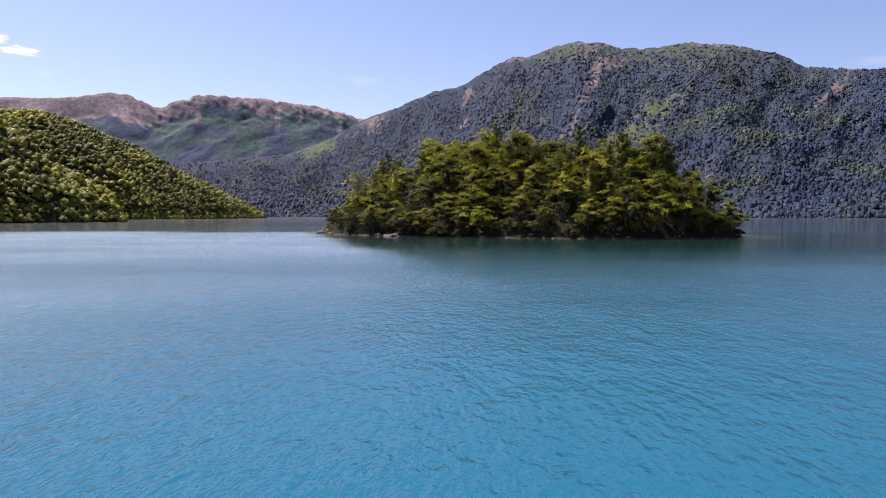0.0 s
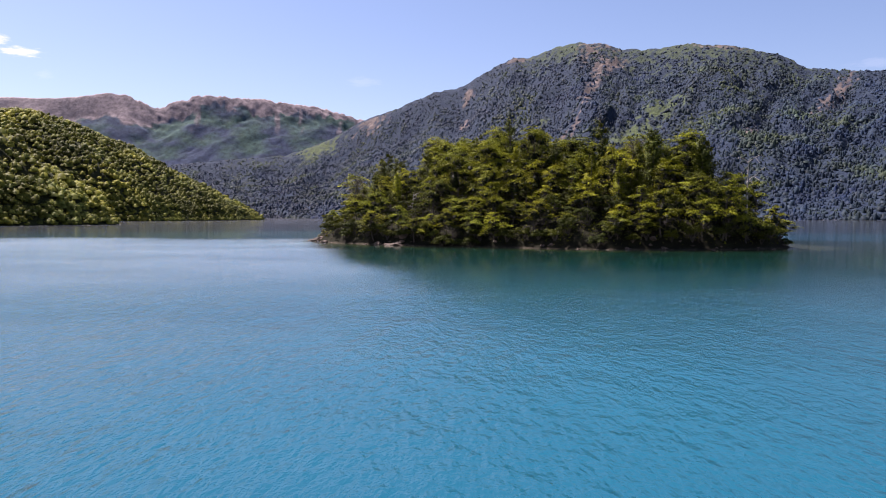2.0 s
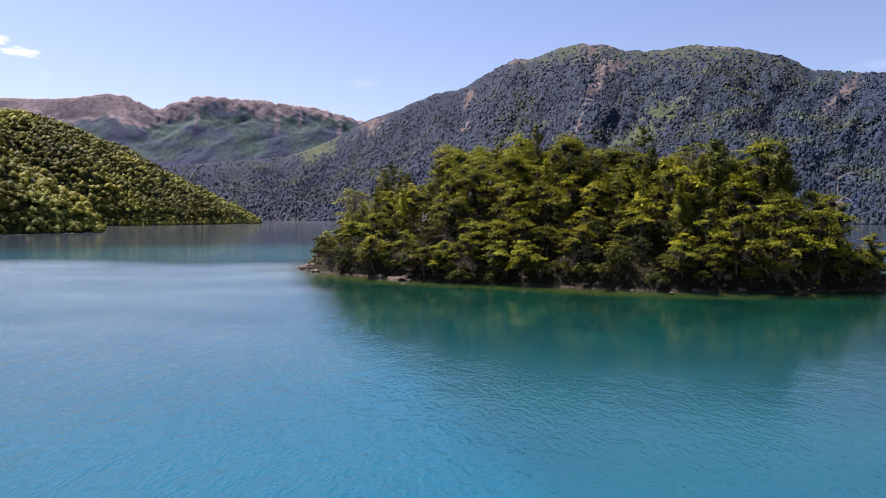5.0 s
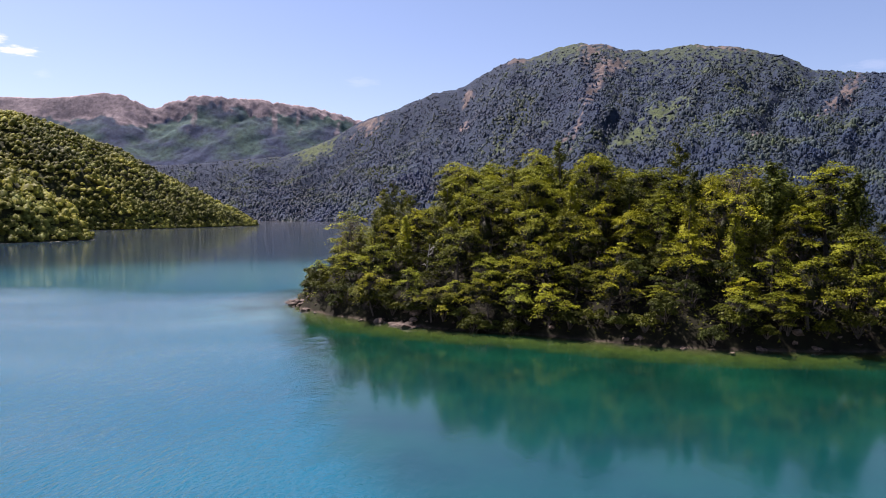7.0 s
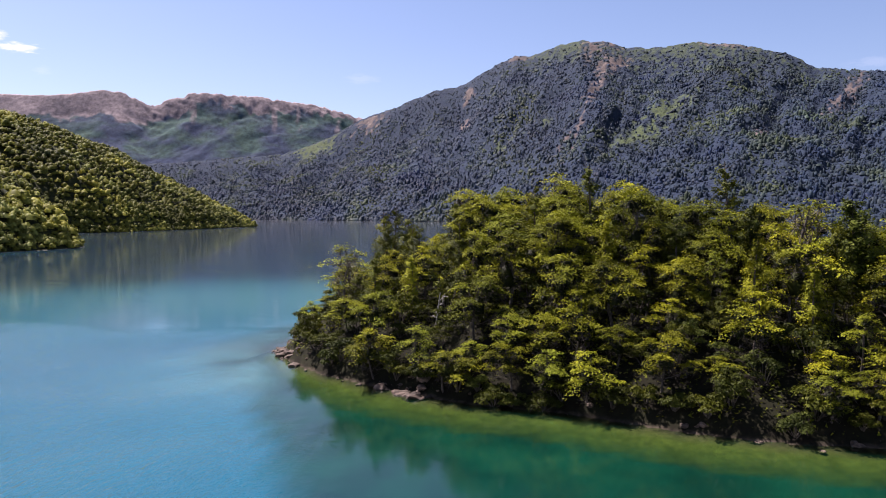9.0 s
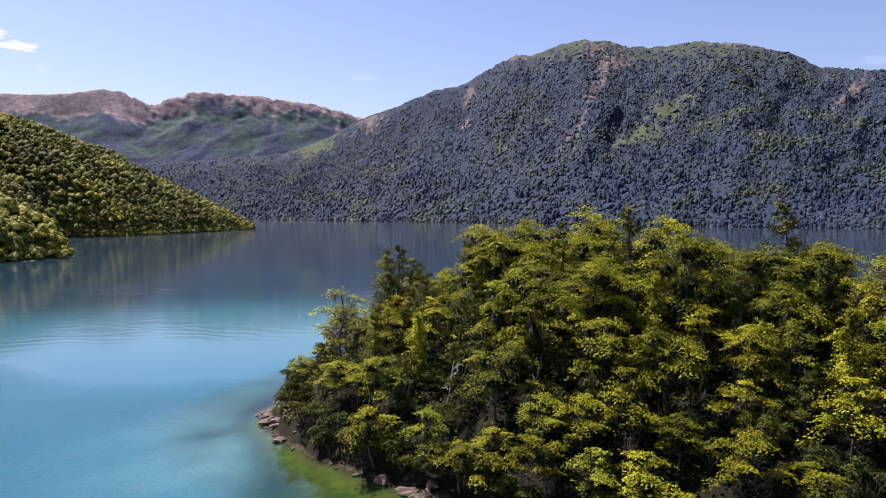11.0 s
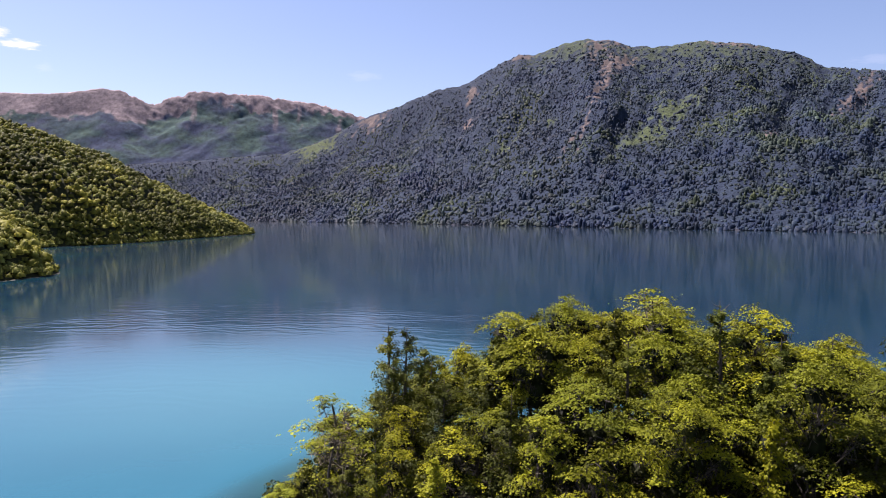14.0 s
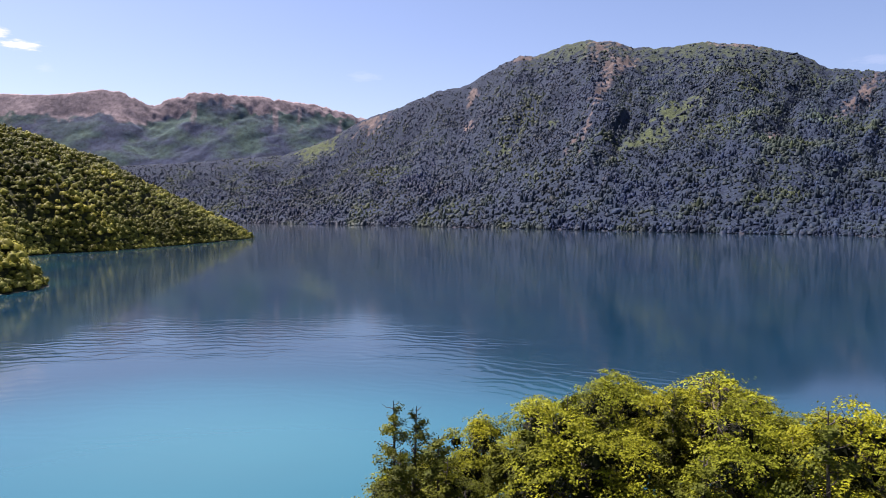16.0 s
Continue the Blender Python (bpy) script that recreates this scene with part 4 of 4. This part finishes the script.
def dead_tree(height, forks, label):
    """Bare bleached snag with broken limbs."""
    base = new("dead_tree")
    top = np.array([rng.normal(0, 0.3), rng.normal(0, 0.3), height])
    trunk = wander((0, 0, -0.5), top, (0.25, 0, 0), 9)
    part("trunk", mesh_of("trunk", *tube(trunk, np.linspace(0.022 * height, 0.05, 9), 7), M_DEAD, True), base)
    for k in range(forks):
        f = rng.uniform(0.5, 0.97)
        th = k * 2.2 + rng.uniform(-0.4, 0.4)
        out = height * rng.uniform(0.06, 0.15)
        start = trunk[0] + (top - trunk[0]) * f
        mid = start + np.array([math.cos(th) * out, math.sin(th) * out, out * rng.uniform(0.2, 0.9)])
        twigs = [tube(wander(start, mid, (0, 0, 0.1), 5), np.linspace(0.010 * height, 0.035, 5), 5)]
        for s in range(3):
            tip = mid + rng.normal(0, 0.5, 3) * out + (0, 0, 0.35 * out)
            twigs.append(tube(wander(start + (mid - start) * rng.uniform(0.5, 1), tip, (0, 0, 0.05), 4), np.linspace(0.04, 0.015, 4), 4))
        part("limb", mesh_of("limb", *joined(twigs), M_DEAD, True), base)
    return tagged(base, label, "tree")


def gully(x, y):
    """A narrow shaded gap that climbs from the shore into the wood."""
    return 152 < y < 172 and abs(x - 1.3 - 0.18 * (y - 147)) < 2.2


def plant_island():
    def sized(proto):
        high = proto["high"]
        del proto["high"]
        return high, proto
    beeches = [sized(beech_tree(h, r, lean, n, 150)) for h, r, lean, n in
               ((12.0, 3.5, 0.3, 10), (13.0, 3.9, -0.6, 11), (10.5, 3.6, 0.9, 9), (14.0, 3.3, 0.0, 11), (8.0, 3.0, -0.9, 8), (6.0, 2.6, 0.7, 7), (11.0, 4.2, 0.2, 10), (9.0, 2.6, 0.4, 8))]
    conifers = [sized(cypress_tree(h, r, 260)) for h, r in ((12.0, 2.2), (14.0, 2.5), (9.0, 1.9))]
    young_firs = [sized(cypress_tree(8.0, 2.1, 150, True))]
    thin = [sized(beech_tree(12.0, 3.0, 0.2, 9, 105, True)), sized(beech_tree(9.0, 2.6, -0.5, 7, 105, True))]
    first = {}
    spots = [(-8.5, 160.0)]

    def put(kinds, k, x, y, g, top, slim=1.0):
        h, proto = kinds[k]
        s = max(0.35, (top - g + 0.1) / h)
        wide = slim * min(1.25, max(0.7, s ** 0.6)) * rng.uniform(0.85, 1.12)
        m = pose(x, y, g - 0.1, rng.normal(0, 2.0), rng.normal(0, 2.0), rng.uniform(0, 360)) @ Matrix.Diagonal((wide, wide, s, 1))
        if proto.name in first:
            copy_thing(proto, m)
        else:
            first[proto.name] = (proto, m)

    def free(x, y, gap):
        return all((x - a) ** 2 + (y - b) ** 2 > gap * gap for a, b in spots)

    def stand(kinds, places, slim=1.0):
        for x, y, top, k in places:
            spots.append((x, y))
            put(kinds, k, x, y, float(isle_ground(np.array([x]), np.array([y]))[0]), top, slim)
    stand(thin, ((10.9, 184.0, 26.2, 0), (-20.7, 181.6, 15.6, 1), (-20.3, 175.0, 14.6, 1), (36.0, 158.0, 22.0, 0)), 1.35)
    # conifers that stand above the roof
    stand(conifers, ((-14.8, 188.8, 20.8, 1), (-12.8, 187.4, 19.4, 0), (-16.7, 195.0, 20.0, 1), (-12.0, 184.0, 18.4, 0), (-15.8, 185.6, 18.6, 0), (-5.5, 181.4, 21.6, 2), (13.0, 168.8, 26.3, 1),
                     (33.8, 173.2, 27.1, 1), (38.3, 151.0, 22.0, 2), (44.0, 143.6, 19.8, 2), (47.1, 148.0, 19.6, 0), (20.0, 157.0, 20.0, 0), (-4.5, 168.5, 19.0, 0), (5.5, 171.0, 22.5, 1), (22.8, 170.4, 22.4, 1)), 1.2)
    stand(young_firs, ((12.5, 159.0, 19.6, 0), (25.5, 147.2, 17.4, 0), (29.6, 143.2, 15.0, 0), (-11.0, 166.0, 14.5, 0)))
    # the broad beeches that make the skyline, and the low ones that reach over the shore
    stand(beeches, ((16.6, 161.3, 23.8, 1), (-2.7, 182.3, 24.0, 0), (4.3, 189.0, 24.8, 1), (18.9, 176.0, 25.4, 6), (25.4, 164.0, 22.2, 1), (-0.7, 178.0, 23.4, 2), (10.0, 177.5, 25.2, 0),
                    (-8.9, 203.0, 16.6, 4), (14.2, 188.0, 24.4, 3), (1.0, 167.3, 20.6, 6), (18.6, 152.0, 16.0, 2), (19.8, 141.6, 6.2, 5), (28.9, 138.6, 7.6, 5), (-3.5, 151.6, 6.0, 5), (27.4, 135.6, 6.4, 5)))
    xs, ys = rng.uniform(-31, 62, 9000), rng.uniform(133, 213, 9000)
    ds = shore_distance(ISLE, xs, ys)
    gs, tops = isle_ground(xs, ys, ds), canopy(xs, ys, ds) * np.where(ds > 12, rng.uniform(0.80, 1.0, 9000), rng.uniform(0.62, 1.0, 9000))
    for x, y, d, g, top in zip(xs, ys, ds, gs, tops):
        grove = float(fbm(np.array([x / 9.0]), np.array([y / 9.0]), 3, 88)[0])
        if gully(x, y):
            continue
        if d < (0.4 if x > -19 else 3.2) or not free(x, y, 3.5 + 0.006 * max(0.0, y - 150) + (2.0 if grove < 0.04 and y < 180 else 0.0)):
            continue
        spots.append((x, y))
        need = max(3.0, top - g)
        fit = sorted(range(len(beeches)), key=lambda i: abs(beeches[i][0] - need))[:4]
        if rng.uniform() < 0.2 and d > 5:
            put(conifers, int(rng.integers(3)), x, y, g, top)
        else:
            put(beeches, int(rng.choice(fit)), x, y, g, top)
    # young growth in the gaps
    young = [(3.6, shrub(3.6, 2.0, 100, "sapling", "dark green leafy sapling under taller beeches", "island saplings")),
             (2.4, shrub(2.4, 1.7, 90, "sapling", "dark green leafy sapling under taller beeches", "island saplings"))]
    for x, y, d, g in zip(xs[:5000], ys[:5000], ds[:5000], gs[:5000]):
        if d > (4.5 if y < 175 else 1.2) and y < 190 and free(x, y, 2.35):
            spots.append((x, y))
            k = int(rng.integers(2))
            put(young, k, x, y, g, g + young[k][0] * rng.uniform(0.7, 1.4))
    # shrubs along the shore
    shrubs = [(2.6, shrub(2.6, 1.9, 130)), (1.8, shrub(1.8, 1.5, 110)), (3.4, shrub(3.4, 2.1, 150))]
    loop = ISLE
    for i in range(2 * len(loop) // 3):
        x, y = loop[(3 * i // 2) % len(loop)] + rng.uniform(-0.8, 0.8, 2)
        inward = np.array([15.0, 168.0]) - (x, y)
        inward /= np.linalg.norm(inward)
        x, y = np.array([x, y]) + inward * rng.uniform(0.3, 1.6) + inward * (1.4 if x < -23 else 0.0)
        k = int(rng.integers(3))
        g = float(isle_ground(np.array([x]), np.array([y]))[0])
        put(shrubs, k, x, y, g, g + shrubs[k][0] * rng.uniform(0.7, 1.25))
    for proto, m in first.values():
        proto.matrix_world = m
    snag = dead_tree(12.2, 6, "bare bleached dead tree standing above green crowns")
    snag.matrix_world = pose(52.4, 144.5, 3.6, 0, 6, 40)
    snag = dead_tree(6.2, 4, "small grey dead tree among shore beeches")
    snag.matrix_world = pose(-8.5, 160.0, 4.4, 8, 12, 0)


def rock(radius, seed):
    bm = bmesh.new()
    bmesh.ops.create_icosphere(bm, subdivisions=2, radius=radius)
    for v in bm.verts:
        n = noise.noise(v.co / radius * 1.3 + Vector((seed * 7.1, 0, 0)))
        v.co *= 1 + 0.7 * n
        v.co.z *= 0.62
    me = bpy.data.meshes.new("shore_rock")
    bm.to_mesh(me)
    bm.free()
    me.materials.append(M_ROCK)
    return me


def lay_rocks():
    shapes = [rock(1.0, s) for s in range(6)]
    seg = np.roll(ISLE, -1, 0) - ISLE
    cum = np.concatenate([[0], np.cumsum(np.hypot(*seg.T))])
    for k in range(300):
        s = rng.uniform(0, 1) * cum[-1]
        if k % 3 == 0:
            s = rng.normal(0, 5.0) % cum[-1]            # heaped round the island's tip
        elif k % 7 == 1:
            s = (28.0 + rng.normal(0, 3.0)) % cum[-1]   # a low bluff along the near shore
        i = min(len(ISLE) - 1, max(0, int(np.searchsorted(cum, s)) - 1))
        x, y = ISLE[i] + seg[i] * (s - cum[i]) / (cum[i + 1] - cum[i]) + rng.normal(0, 0.7, 2)
        size = min(0.8, 0.19 * math.exp(rng.normal(0.1, 0.65))) * (1.1 if k % 3 == 0 or k % 7 == 1 else 0.9)
        ob = new("shore_rock", shapes[k % 6])
        z = float(isle_ground(np.array([x]), np.array([y]))[0])
        ob.matrix_world = pose(x, y, max(z, -0.1) + 0.12 * size, 0, 0, rng.uniform(0, 360)) @ Matrix.Diagonal((size * rng.uniform(0.8, 1.5), size, size, 1))
        tagged(ob, "weathered grey-brown rock on the island shore", "rock", "island shore rocks")


def grow_undergrowth():
    """Ferns and seedlings on the island's floor."""
    x, y = rng.uniform(-31, 62, 45000), rng.uniform(133, 213, 45000)
    d = shore_distance(ISLE, x, y)
    ok = (d > 0.35) & (fbm(x / 4, y / 4, 3, 41) > -0.25)
    x, y, d = x[ok], y[ok], d[ok]
    at = np.stack([x, y, isle_ground(x, y, d) + rng.uniform(0.05, 1.1, len(x)) * np.clip(d, 0.3, 1)], -1)
    size = rng.uniform(0.16, 0.42, len(x))
    me = mesh_of("undergrowth", *tufts(at, rng.normal(0, 0.5, at.shape) + (0, 0, 1), size * 0.5, size, 0.3), M_LEAF_DARK)
    tagged(new("undergrowth", me), "dark green ferns and seedlings under the trees", "undergrowth", kind="stuff")


plant_island()
grow_undergrowth()
lay_rocks()
